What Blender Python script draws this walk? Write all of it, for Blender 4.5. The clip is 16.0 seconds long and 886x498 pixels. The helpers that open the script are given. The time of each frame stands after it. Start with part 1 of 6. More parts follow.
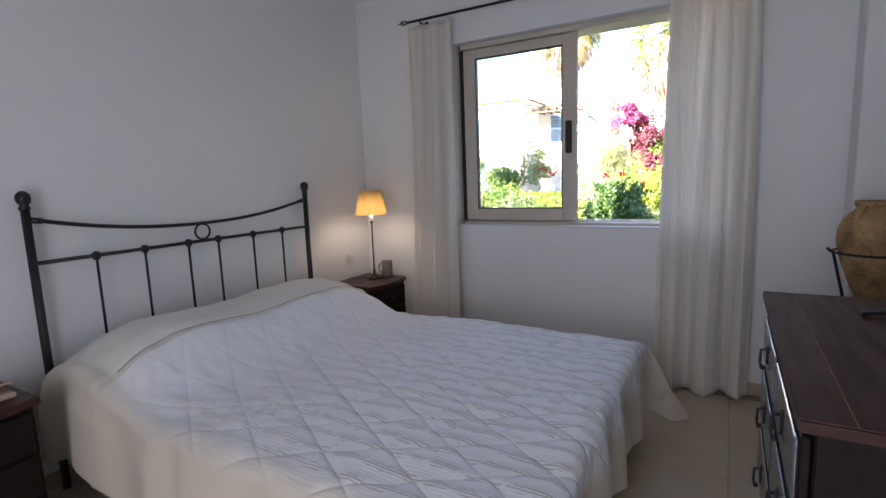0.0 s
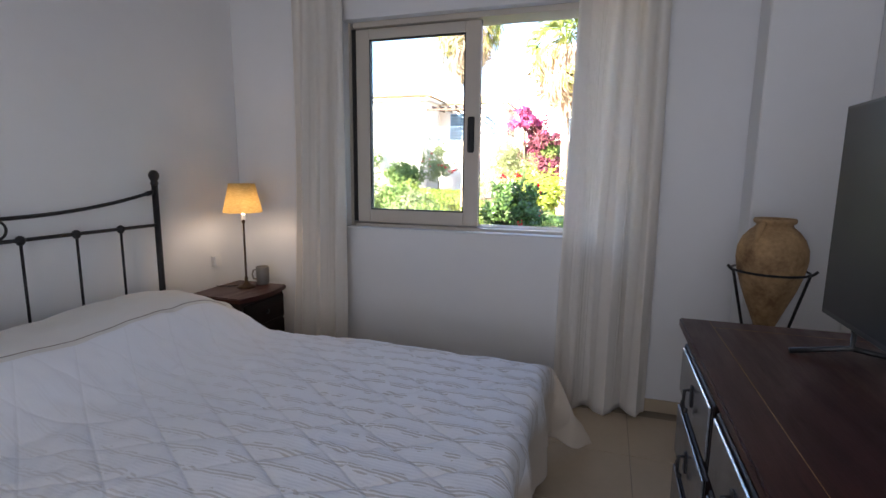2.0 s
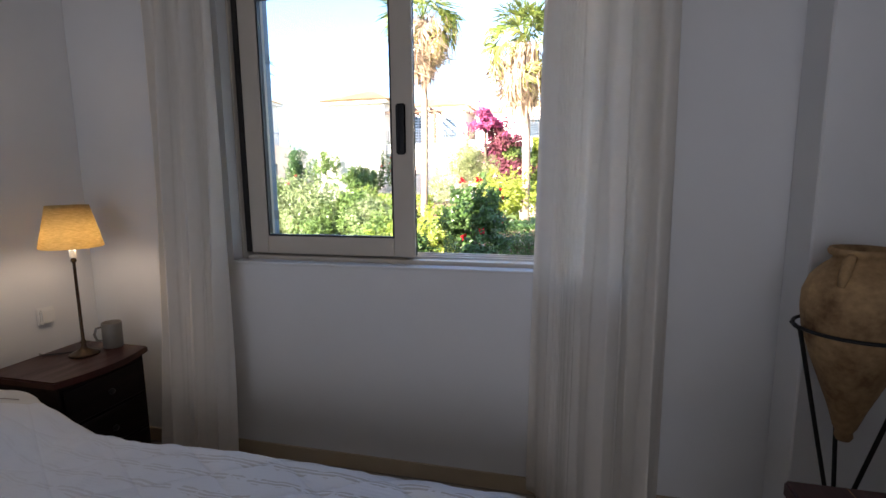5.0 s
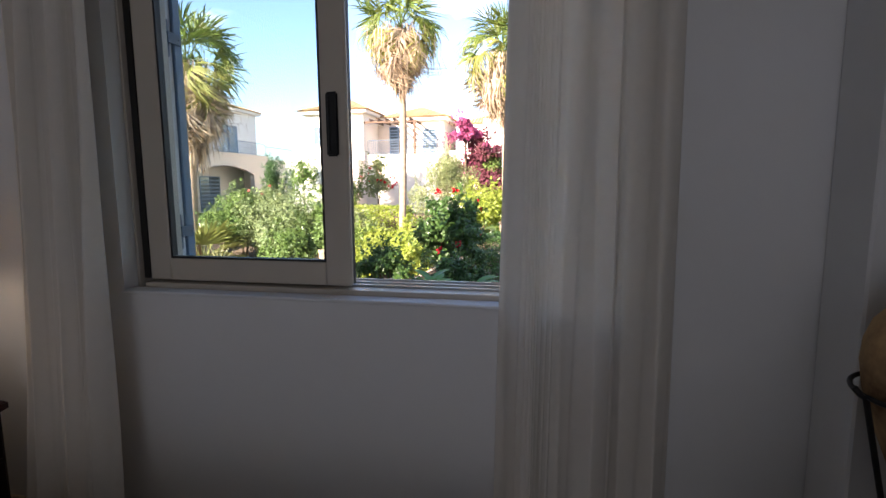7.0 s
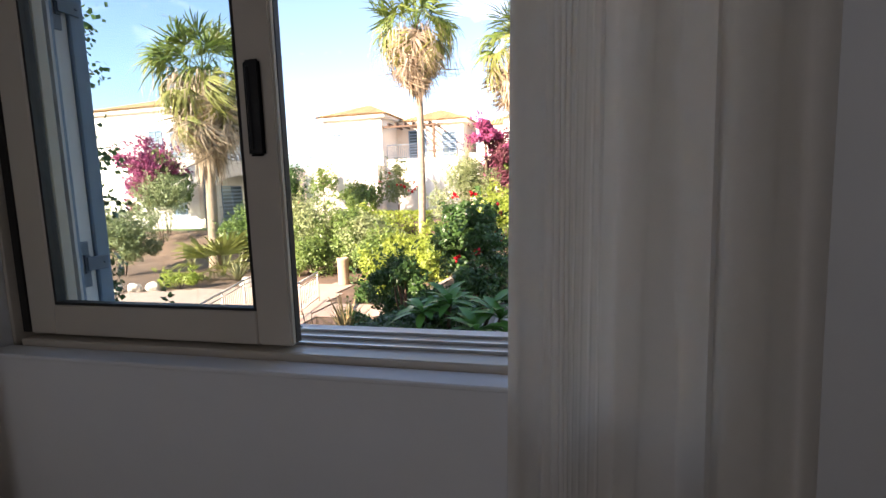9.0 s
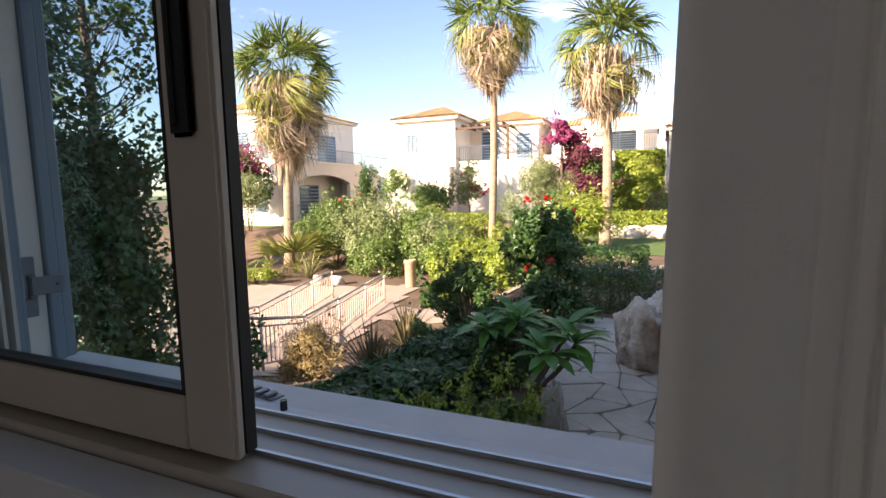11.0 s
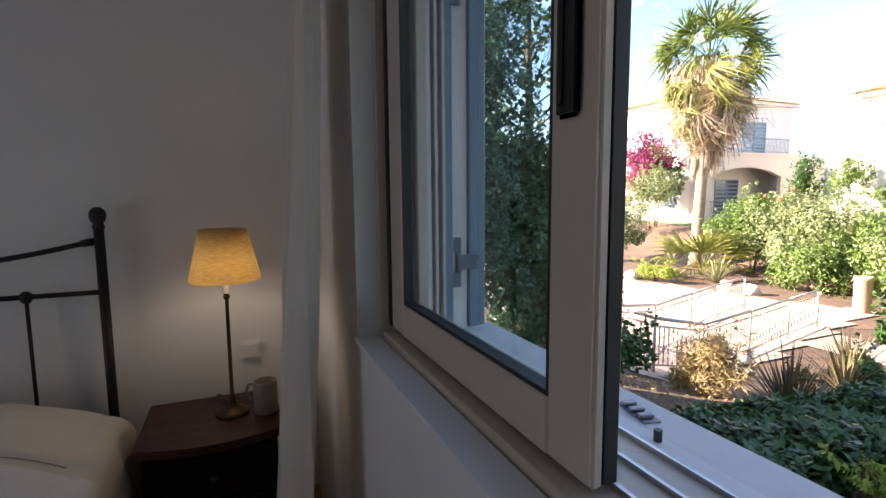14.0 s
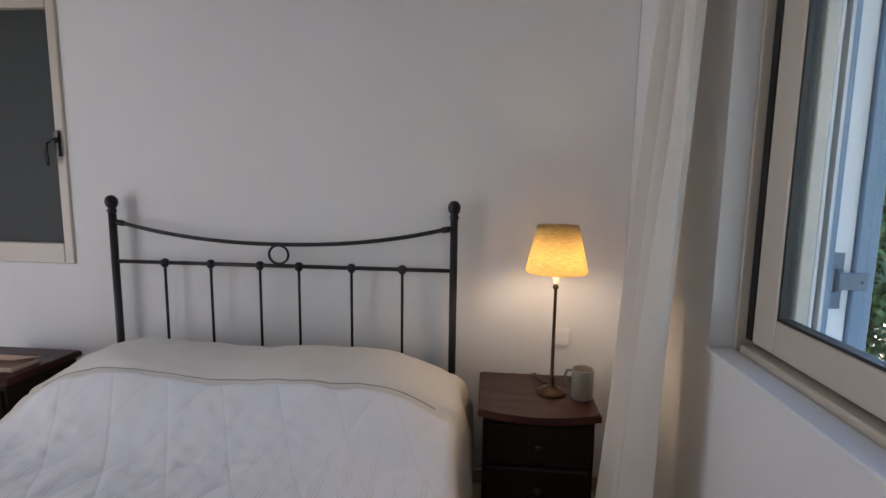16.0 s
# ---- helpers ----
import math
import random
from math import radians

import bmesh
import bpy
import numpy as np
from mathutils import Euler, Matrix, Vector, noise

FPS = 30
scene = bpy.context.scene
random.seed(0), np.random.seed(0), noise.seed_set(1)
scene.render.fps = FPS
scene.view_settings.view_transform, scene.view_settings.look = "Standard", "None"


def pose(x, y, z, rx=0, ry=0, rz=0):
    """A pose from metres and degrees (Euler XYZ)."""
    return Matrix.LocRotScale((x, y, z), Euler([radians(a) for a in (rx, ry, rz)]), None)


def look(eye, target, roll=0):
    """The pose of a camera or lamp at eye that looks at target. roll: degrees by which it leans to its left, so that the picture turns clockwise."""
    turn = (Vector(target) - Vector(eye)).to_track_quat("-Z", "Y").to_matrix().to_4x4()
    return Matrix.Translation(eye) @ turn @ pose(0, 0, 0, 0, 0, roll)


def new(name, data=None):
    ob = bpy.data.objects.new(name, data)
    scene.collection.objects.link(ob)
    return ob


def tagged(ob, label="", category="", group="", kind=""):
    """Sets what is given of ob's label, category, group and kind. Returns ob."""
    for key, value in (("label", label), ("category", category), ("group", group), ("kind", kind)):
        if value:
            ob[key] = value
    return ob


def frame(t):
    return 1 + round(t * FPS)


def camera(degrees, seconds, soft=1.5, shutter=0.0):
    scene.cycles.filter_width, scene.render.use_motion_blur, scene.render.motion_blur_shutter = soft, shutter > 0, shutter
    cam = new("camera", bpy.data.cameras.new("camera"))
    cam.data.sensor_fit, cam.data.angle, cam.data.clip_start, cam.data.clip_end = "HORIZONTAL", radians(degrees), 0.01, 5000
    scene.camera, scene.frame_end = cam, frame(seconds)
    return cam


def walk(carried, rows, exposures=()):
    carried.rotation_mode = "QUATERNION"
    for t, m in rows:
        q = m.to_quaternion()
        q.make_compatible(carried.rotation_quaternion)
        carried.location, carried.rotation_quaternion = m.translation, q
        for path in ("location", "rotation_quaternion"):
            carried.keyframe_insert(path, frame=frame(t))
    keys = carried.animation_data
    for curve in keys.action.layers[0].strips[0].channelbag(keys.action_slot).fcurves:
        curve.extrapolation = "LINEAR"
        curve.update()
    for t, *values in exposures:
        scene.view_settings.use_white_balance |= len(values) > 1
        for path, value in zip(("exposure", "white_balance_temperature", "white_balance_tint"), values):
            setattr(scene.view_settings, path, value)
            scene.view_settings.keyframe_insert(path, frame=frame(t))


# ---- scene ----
cam = camera(83.5, 16.0)
PATH = [
    (0, (2.652, -3.338, 1.346), (1.663, -1.622, 1.065), -2.1),
    (0.5, (2.67, -3.283, 1.36), (1.756, -1.528, 1.067), -1.3),
    (1, (2.611, -3.183, 1.349), (1.788, -1.383, 1.058), -0.6),
    (1.5, (2.537, -3.076, 1.364), (1.838, -1.227, 1.059), 0.1),
    (2, (2.523, -2.966, 1.365), (1.907, -1.088, 1.058), 0.6),
    (2.5, (2.548, -2.789, 1.347), (1.929, -0.911, 1.044), 0.5),
    (3, (2.57, -2.635, 1.348), (1.918, -0.769, 1.044), 0.0),
    (3.5, (2.497, -2.45, 1.357), (1.886, -0.57, 1.054), -0.3),
    (4, (2.452, -2.306, 1.371), (1.919, -0.402, 1.069), -0.0),
    (6.5, (2.408, -1.68, 1.402), (1.961, 0.25, 1.127), -0.7),
    (7, (2.439, -1.561, 1.379), (2.024, 0.379, 1.128), -0.4),
    (7.5, (2.498, -1.399, 1.4), (2.056, 0.534, 1.138), -1.5),
    (8, (2.508, -1.31, 1.395), (2.042, 0.621, 1.156), -2.6),
    (8.5, (2.464, -1.14, 1.391), (1.995, 0.789, 1.154), -2.4),
    (11, (2.289, -0.413, 1.402), (1.513, 1.417, 1.181), -1.0),
    (11.5, (2.245, -0.344, 1.405), (1.455, 1.482, 1.201), -0.8),
    (12, (2.221, -0.296, 1.402), (1.288, 1.463, 1.207), -0.9),
    (12.5, (2.223, -0.246, 1.397), (1.074, 1.378, 1.2), -0.8),
    (13, (2.215, -0.228, 1.397), (0.734, 1.1, 1.19), -1.1),
    (13.5, (2.221, -0.24, 1.388), (0.505, 0.765, 1.178), -1.3),
    (14, (2.215, -0.299, 1.393), (0.379, 0.464, 1.174), -0.5),
    (14.5, (2.241, -0.365, 1.394), (0.341, 0.22, 1.174), 0.4),
    (15, (2.256, -0.451, 1.394), (0.305, -0.077, 1.166), 1.1),
    (15.5, (2.276, -0.561, 1.417), (0.294, -0.447, 1.173), 1.2),
    (16, (2.25, -0.61, 1.425), (0.275, -0.793, 1.171), 0.8),
]
DOOR_W = 2.5   # watts of daylight through the doorway behind
EXPO = [(t, e, k, 20) for t, e, k in ((0, 3.8, 6150), (4.2, 3.5, 6200), (6.3, 2.7, 6350), (8.7, 2.4, 6600), (10.8, 1.95, 6900), (11.7, 1.65, 6600), (12.8, 1.55, 6500), (14, 2.65, 6400), (16, 4.05, 6550))]
walk(cam, [(t, look(eye, target, roll)) for t, eye, target, roll in PATH], EXPO)

# ---- light ----
world = bpy.data.worlds.new("world")
scene.world = world
world.use_nodes = True
wn = world.node_tree
SUN_ELEV, SUN_AZ = 25.0, 212.0   # degrees; azimuth clockwise from +y
sky = wn.nodes.new("ShaderNodeTexSky")
sky.sky_type, sky.sun_disc = "NISHITA", False
sky.sun_elevation, sky.sun_rotation = radians(SUN_ELEV), radians(SUN_AZ)
sky.air_density, sky.dust_density, sky.ozone_density = 1.0, 0.5, 1.8
# thin scattered clouds low in the sky
ct = wn.nodes.new("ShaderNodeTexCoord")
cm = wn.nodes.new("ShaderNodeMapping")
cm.inputs["Scale"].default_value = (1.0, 1.0, 2.6)
cn = wn.nodes.new("ShaderNodeTexNoise")
cn.inputs["Scale"].default_value, cn.inputs["Detail"].default_value, cn.inputs["Roughness"].default_value = 3.2, 9, 0.62
cr = wn.nodes.new("ShaderNodeMapRange")
cr.inputs["From Min"].default_value, cr.inputs["From Max"].default_value, cr.inputs["To Max"].default_value = 0.58, 0.78, 0.75
cx = wn.nodes.new("ShaderNodeMix")
cx.data_type = "RGBA"
cx.inputs["B"].default_value = (8.5, 8.6, 9.0, 1)
wn.links.new(ct.outputs["Generated"], cm.inputs[0])
wn.links.new(cm.outputs[0], cn.inputs["Vector"])
wn.links.new(cn.outputs["Fac"], cr.inputs["Value"])
wn.links.new(cr.outputs[0], cx.inputs["Factor"])
wn.links.new(sky.outputs[0], cx.inputs["A"])
wn.links.new(cx.outputs["Result"], wn.nodes["Background"].inputs[0])
wn.nodes["Background"].inputs[1].default_value = 0.082
sun = new("sun", bpy.data.lights.new("sun", "SUN"))
sun.data.energy, sun.data.angle, sun.data.color = 5.0, radians(0.5), (1.0, 0.86, 0.68)
sdir = Vector((math.sin(radians(SUN_AZ)) * math.cos(radians(SUN_ELEV)), math.cos(radians(SUN_AZ)) * math.cos(radians(SUN_ELEV)), math.sin(radians(SUN_ELEV))))
sun.matrix_world = Matrix.Translation(sdir * 60) @ sdir.to_track_quat("Z", "Y").to_matrix().to_4x4()


# ---- materials ----
def material(name, color, rough=0.6, metal=0.0, color2=None, scale=8.0, bump=0.0, bscale=60.0, stretch=(1, 1, 1), spec=0.5, object_space=True, detail=5.0, sheen=0.0, trans=0.0, rvar=0.0, random_amt=0.0):
    m = bpy.data.materials.new(name)
    m.use_nodes = True
    nt = m.node_tree
    b = nt.nodes["Principled BSDF"]
    b.inputs["Base Color"].default_value = (*color, 1)
    b.inputs["Roughness"].default_value = rough
    b.inputs["Metallic"].default_value = metal
    b.inputs["Specular IOR Level"].default_value = spec
    if sheen:
        b.inputs["Sheen Weight"].default_value = sheen
    tc = nt.nodes.new("ShaderNodeTexCoord")
    mp = nt.nodes.new("ShaderNodeMapping")
    mp.inputs["Scale"].default_value = stretch
    nt.links.new(tc.outputs["Object"], mp.inputs["Vector"])
    col_out = None
    if color2:
        n1 = nt.nodes.new("ShaderNodeTexNoise")
        n1.inputs["Scale"].default_value, n1.inputs["Detail"].default_value = scale, detail
        n2 = nt.nodes.new("ShaderNodeTexNoise")
        n2.inputs["Scale"].default_value, n2.inputs["Detail"].default_value = scale * 7.3, 3
        ad = nt.nodes.new("ShaderNodeMath")
        ad.operation = "MULTIPLY_ADD"
        ad.inputs[1].default_value, ad.inputs[2].default_value = 0.35, 0.0
        nt.links.new(mp.outputs[0], n1.inputs["Vector"])
        nt.links.new(mp.outputs[0], n2.inputs["Vector"])
        nt.links.new(n2.outputs["Fac"], ad.inputs[0])
        a2 = nt.nodes.new("ShaderNodeMath")
        a2.operation = "ADD"
        nt.links.new(n1.outputs["Fac"], a2.inputs[0])
        nt.links.new(ad.outputs[0], a2.inputs[1])
        cr = nt.nodes.new("ShaderNodeMapRange")
        cr.inputs["From Min"].default_value, cr.inputs["From Max"].default_value = 0.45, 0.95
        nt.links.new(a2.outputs[0], cr.inputs["Value"])
        mx = nt.nodes.new("ShaderNodeMix")
        mx.data_type = "RGBA"
        mx.inputs["A"].default_value, mx.inputs["B"].default_value = (*color, 1), (*color2, 1)
        nt.links.new(cr.outputs[0], mx.inputs["Factor"])
        col_out = mx.outputs["Result"]
        if rvar:
            rr = nt.nodes.new("ShaderNodeMapRange")
            rr.inputs["To Min"].default_value, rr.inputs["To Max"].default_value = rough - rvar, rough + rvar
            nt.links.new(cr.outputs[0], rr.inputs["Value"])
            nt.links.new(rr.outputs[0], b.inputs["Roughness"])
    if random_amt:
        oi = nt.nodes.new("ShaderNodeNewGeometry")
        hv = nt.nodes.new("ShaderNodeHueSaturation")
        mr = nt.nodes.new("ShaderNodeMapRange")
        mr.inputs["To Min"].default_value, mr.inputs["To Max"].default_value = 1 - random_amt, 1 + random_amt
        nt.links.new(oi.outputs["Random Per Island"], mr.inputs["Value"])
        nt.links.new(mr.outputs[0], hv.inputs["Value"])
        if col_out:
            nt.links.new(col_out, hv.inputs["Color"])
        else:
            hv.inputs["Color"].default_value = (*color, 1)
        col_out = hv.outputs[0]
    if col_out:
        nt.links.new(col_out, b.inputs["Base Color"])
    if bump:
        nb = nt.nodes.new("ShaderNodeTexNoise")
        nb.inputs["Scale"].default_value, nb.inputs["Detail"].default_value = bscale, 6
        nt.links.new(mp.outputs[0], nb.inputs["Vector"])
        bp = nt.nodes.new("ShaderNodeBump")
        bp.inputs["Strength"].default_value, bp.inputs["Distance"].default_value = 1.0, bump
        nt.links.new(nb.outputs["Fac"], bp.inputs["Height"])
        nt.links.new(bp.outputs[0], b.inputs["Normal"])
    if trans:
        tr = nt.nodes.new("ShaderNodeBsdfTranslucent")
        tr.inputs["Color"].default_value = (*[min(1, c * 1.1) for c in color], 1)
        if col_out:
            nt.links.new(col_out, tr.inputs["Color"])
        ms = nt.nodes.new("ShaderNodeMixShader")
        ms.inputs[0].default_value = trans
        nt.links.new(b.outputs[0], ms.inputs[1])
        nt.links.new(tr.outputs[0], ms.inputs[2])
        nt.links.new(ms.outputs[0], nt.nodes["Material Output"].inputs[0])
    return m


M = {}
M["paint"] = material("wall_paint", (0.76, 0.755, 0.75), 0.75, color2=(0.72, 0.715, 0.71), scale=1.3, bump=0.0006, bscale=45)
M["ceiling"] = material("ceiling_paint", (0.8, 0.79, 0.77), 0.8, color2=(0.77, 0.76, 0.74), scale=1.5, bump=0.0004)
M["alu"] = material("beige_aluminium", (0.56, 0.50, 0.42), 0.38, color2=(0.53, 0.475, 0.40), scale=3, bump=0.0001, bscale=300)
M["alu_dark"] = material("dark_seal", (0.02, 0.018, 0.016), 0.5)
M["alu_rail"] = material("silver_track", (0.55, 0.55, 0.54), 0.28, metal=0.9, color2=(0.45, 0.45, 0.45), scale=20)
M["blue"] = material("blue_grey_shutter_paint", (0.16, 0.24, 0.33), 0.45, color2=(0.13, 0.20, 0.29), scale=12, bump=0.0003, bscale=90, stretch=(1, 1, 0.2))
M["sillwhite"] = material("white_stone_sill", (0.62, 0.61, 0.60), 0.5, color2=(0.56, 0.55, 0.54), scale=9, bump=0.0004)
M["iron"] = material("black_wrought_iron", (0.012, 0.011, 0.012), 0.42, metal=0.3, color2=(0.02, 0.018, 0.018), scale=40, bump=0.0006, bscale=120)
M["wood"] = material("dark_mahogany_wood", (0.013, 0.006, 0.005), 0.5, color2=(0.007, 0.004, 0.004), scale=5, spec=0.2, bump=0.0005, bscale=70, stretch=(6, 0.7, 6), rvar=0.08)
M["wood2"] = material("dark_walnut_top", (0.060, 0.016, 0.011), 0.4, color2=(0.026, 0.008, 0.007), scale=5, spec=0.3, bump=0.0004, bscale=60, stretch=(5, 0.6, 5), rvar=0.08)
M["curtain"] = material("cream_curtain_cloth", (0.90, 0.86, 0.80), 0.9, color2=(0.87, 0.83, 0.77), scale=30, bump=0.0006, bscale=500, trans=0.42, sheen=0.2)
M["sheet"] = material("cream_cotton", (0.74, 0.69, 0.62), 0.9, color2=(0.70, 0.65, 0.57), scale=10, bump=0.0012, bscale=40, sheen=0.2)
M["clay"] = material("aged_clay", (0.42, 0.27, 0.12), 0.75, color2=(0.20, 0.105, 0.045), scale=9, bump=0.003, bscale=30)
M["black_plastic"] = material("black_plastic", (0.012, 0.012, 0.013), 0.35)
M["screen"] = material("dark_screen", (0.01, 0.01, 0.011), 0.35, spec=0.25)
M["white_plastic"] = material("white_plastic", (0.78, 0.77, 0.74), 0.35)
M["candlewhite"] = material("cream_ceramic", (0.24, 0.215, 0.18), 0.4, color2=(0.19, 0.17, 0.145), scale=14)
M["mesh"] = material("dark_fly_screen", (0.020, 0.026, 0.024), 0.6, color2=(0.027, 0.034, 0.031), scale=300)
M["brass"] = material("aged_bronze", (0.10, 0.065, 0.035), 0.4, metal=0.8, color2=(0.05, 0.03, 0.02), scale=30)
M["chrome"] = material("polished_steel", (0.75, 0.75, 0.76), 0.18, metal=1.0)


def glass(name, tint=(1, 1, 1)):
    m = bpy.data.materials.new(name)
    m.use_nodes = True
    nt = m.node_tree
    nt.nodes.remove(nt.nodes["Principled BSDF"])
    t = nt.nodes.new("ShaderNodeBsdfTransparent")
    t.inputs[0].default_value = (*tint, 1)
    g = nt.nodes.new("ShaderNodeBsdfGlossy")
    g.inputs["Roughness"].default_value = 0.0
    lw = nt.nodes.new("ShaderNodeLayerWeight")
    lw.inputs[0].default_value = 0.5
    pw = nt.nodes.new("ShaderNodeMath")
    pw.operation, pw.inputs[1].default_value = "POWER", 4.5
    nt.links.new(lw.outputs["Facing"], pw.inputs[0])
    f = nt.nodes.new("ShaderNodeMapRange")
    f.inputs["To Min"].default_value, f.inputs["To Max"].default_value = 0.04, 0.9
    nt.links.new(pw.outputs[0], f.inputs["Value"])
    mx = nt.nodes.new("ShaderNodeMixShader")
    nt.links.new(f.outputs[0], mx.inputs[0])
    nt.links.new(t.outputs[0], mx.inputs[1])
    nt.links.new(g.outputs[0], mx.inputs[2])
    nt.links.new(mx.outputs[0], nt.nodes["Material Output"].inputs[0])
    return m


M["glass"] = glass("clear_glass", (0.86, 0.92, 0.93))


# ---- helpers ----
def part(name, bm, mat, parent=None, label="", smooth=False):
    me = bpy.data.meshes.new(name)
    bmesh.ops.recalc_face_normals(bm, faces=bm.faces)
    bm.to_mesh(me)
    bm.free()
    me.materials.append(mat)
    if smooth:
        me.shade_smooth()
    ob = new(name, me)
    ob.parent = parent
    if label:
        ob["label"] = label
    return ob


def raw(name, verts, faces, mat, parent=None, label="", smooth=False):
    me = bpy.data.meshes.new(name)
    me.from_pydata([tuple(map(float, v)) for v in verts], [], [tuple(map(int, f)) for f in faces])
    me.update()
    me.materials.append(mat)
    if smooth:
        me.shade_smooth()
    ob = new(name, me)
    ob.parent = parent
    if label:
        ob["label"] = label
    return ob


def thing(name, loc, label, category, group="", rz=0.0):
    e = new(name)
    e.empty_display_size = 0.1
    e.matrix_basis = pose(*loc, 0, 0, rz)
    return tagged(e, label, category, group)


def box(bm, x0, x1, y0, y1, z0, z1, bevel=0.0, seg=1):
    vs = [bm.verts.new((x, y, z)) for x in (x0, x1) for y in (y0, y1) for z in (z0, z1)]
    fs = [bm.faces.new([vs[i] for i in f]) for f in ((0, 1, 3, 2), (4, 6, 7, 5), (0, 4, 5, 1), (2, 3, 7, 6), (0, 2, 6, 4), (1, 5, 7, 3))]
    if bevel:
        es = list({e for f in fs for e in f.edges})
        bmesh.ops.bevel(bm, geom=es, offset=bevel, segments=seg, affect="EDGES", clamp_overlap=True)
    return bm


def boxes(*bs, bevel=0.0, seg=1):
    bm = bmesh.new()
    for b in bs:
        box(bm, *b, bevel=bevel, seg=seg)
    return bm


def tube(bm, pts, r, n=10, cap=True):
    pts = [Vector(p) for p in pts]
    rs = r if isinstance(r, (list, tuple)) else [r] * len(pts)
    prev = None
    up = None
    for i, p in enumerate(pts):
        d = (pts[min(i + 1, len(pts) - 1)] - pts[max(i - 1, 0)]).normalized()
        if up is None:
            up = d.orthogonal().normalized()
        up = (up - d * up.dot(d)).normalized()
        s = d.cross(up)
        ring = [bm.verts.new(p + (up * math.cos(a) + s * math.sin(a)) * rs[i]) for a in (2 * math.pi * k / n for k in range(n))]
        if prev:
            for k in range(n):
                bm.faces.new((prev[k], prev[(k + 1) % n], ring[(k + 1) % n], ring[k]))
        elif cap:
            bm.faces.new(ring[::-1])
        prev = ring
    if cap:
        bm.faces.new(prev)
    return bm


def lathe(bm, prof, n=24, center=(0, 0, 0), squash=1.0):
    cx, cy, cz = center
    rings = []
    for r, z in prof:
        if r < 1e-5:
            rings.append([bm.verts.new((cx, cy, cz + z))])
        else:
            rings.append([bm.verts.new((cx + r * math.cos(a), cy + r * math.sin(a) * squash, cz + z)) for a in (2 * math.pi * k / n for k in range(n))])
    for a, b in zip(rings, rings[1:]):
        for k in range(n):
            k2 = (k + 1) % n
            if len(a) == 1 and len(b) > 1:
                bm.faces.new((a[0], b[k2], b[k]))
            elif len(b) == 1 and len(a) > 1:
                bm.faces.new((a[k], a[k2], b[0]))
            elif len(a) > 1:
                bm.faces.new((a[k], a[k2], b[k2], b[k]))
    return bm


def structure(name, bm, mat, label="", smooth=False):
    return tagged(part(name, bm, mat, None, "", smooth), label, kind="structure")


def sstep(x, a, b):
    t = min(1.0, max(0.0, (x - a) / (b - a)))
    return t * t * (3 - 2 * t)

# ---- room shell ----
WX0, WX1, SILL, WTOP = 0.865, 2.62, 0.985, 2.31   # window opening in the garden wall
WT = 0.34                                          # thickness of the outer walls
ROOM_X, ROOM_Y, CEIL = 3.62, -4.6, 2.75
structure("wall_north", boxes((-0.3, WX0, 0, WT, -0.1, CEIL), (WX1, 4.0, 0, WT, -0.1, CEIL), (WX0, WX1, 0, WT, -0.1, SILL), (WX0, WX1, 0, WT, WTOP, CEIL)), M["paint"], "smooth off-white painted wall around the garden window")
structure("wall_pier", boxes((3.19, ROOM_X, -0.2, -0.002, 0, CEIL), bevel=0.006), M["paint"], "shallow white painted pier in the room corner")
W2Y0, W2Y1, W2Z0, W2Z1 = -3.45, -2.64, 1.015, 2.30
structure("wall_west", boxes((-0.3, 0, W2Y1, -0.002, -0.1, CEIL), (-0.3, 0, ROOM_Y, W2Y0, -0.1, CEIL), (-0.3, 0, W2Y0, W2Y1, -0.1, W2Z0), (-0.3, 0, W2Y0, W2Y1, W2Z1, CEIL)), M["paint"], "smooth off-white painted wall behind the bed")
structure("wall_east", boxes((ROOM_X, 4.0, ROOM_Y, -0.002, -0.1, CEIL)), M["paint"], "white painted side wall behind the chest of drawers")
structure("wall_south", boxes((-0.3, 1.5, ROOM_Y - 0.2, ROOM_Y, -0.1, CEIL), (3.2, 4.0, ROOM_Y - 0.2, ROOM_Y, -0.1, CEIL), (1.5, 3.2, ROOM_Y - 0.2, ROOM_Y, 2.15, CEIL)), M["paint"], "white painted back wall with the open doorway")
# daylight that comes in through the open doorway behind
dl = new("doorway_light", bpy.data.lights.new("doorway_light", "AREA"))
dl.data.shape, dl.data.size, dl.data.size_y = "RECTANGLE", 1.68, 2.13
dl.data.energy, dl.data.color = DOOR_W, (0.88, 0.94, 1.0)
dl.matrix_world = look((2.35, ROOM_Y - 0.1, 1.08), (2.35, 0, 1.08))
structure("ceiling", boxes((-0.3, 4.0, ROOM_Y - 0.2, WT, CEIL, CEIL + 0.2)), M["ceiling"], "flat white ceiling")
M["tile"] = material("beige_floor_tile", (0.50, 0.40, 0.28), 0.28, color2=(0.44, 0.35, 0.24), scale=4, bump=0.0002, bscale=80)
M["grout"] = material("tile_grout", (0.30, 0.25, 0.19), 0.85)
floor = structure("floor", boxes((-0.3, 4.0, ROOM_Y, -0.0, -0.12, -0.003)), M["grout"], "floor of large glossy beige ceramic tiles")
base = bmesh.new()
box(base, 0.0, 3.19, -0.012, -0.0005, 0, 0.075, 0.002)
box(base, 3.178, 3.19, -0.2, -0.013, 0, 0.075, 0.002)
box(base, 3.178, ROOM_X, -0.212, -0.2005, 0, 0.075, 0.002)
structure("baseboard", base, M["tile"], "low beige tile baseboard along the garden wall")
base = bmesh.new()
box(base, 0.0005, 0.012, ROOM_Y, -0.013, 0, 0.075, 0.002)
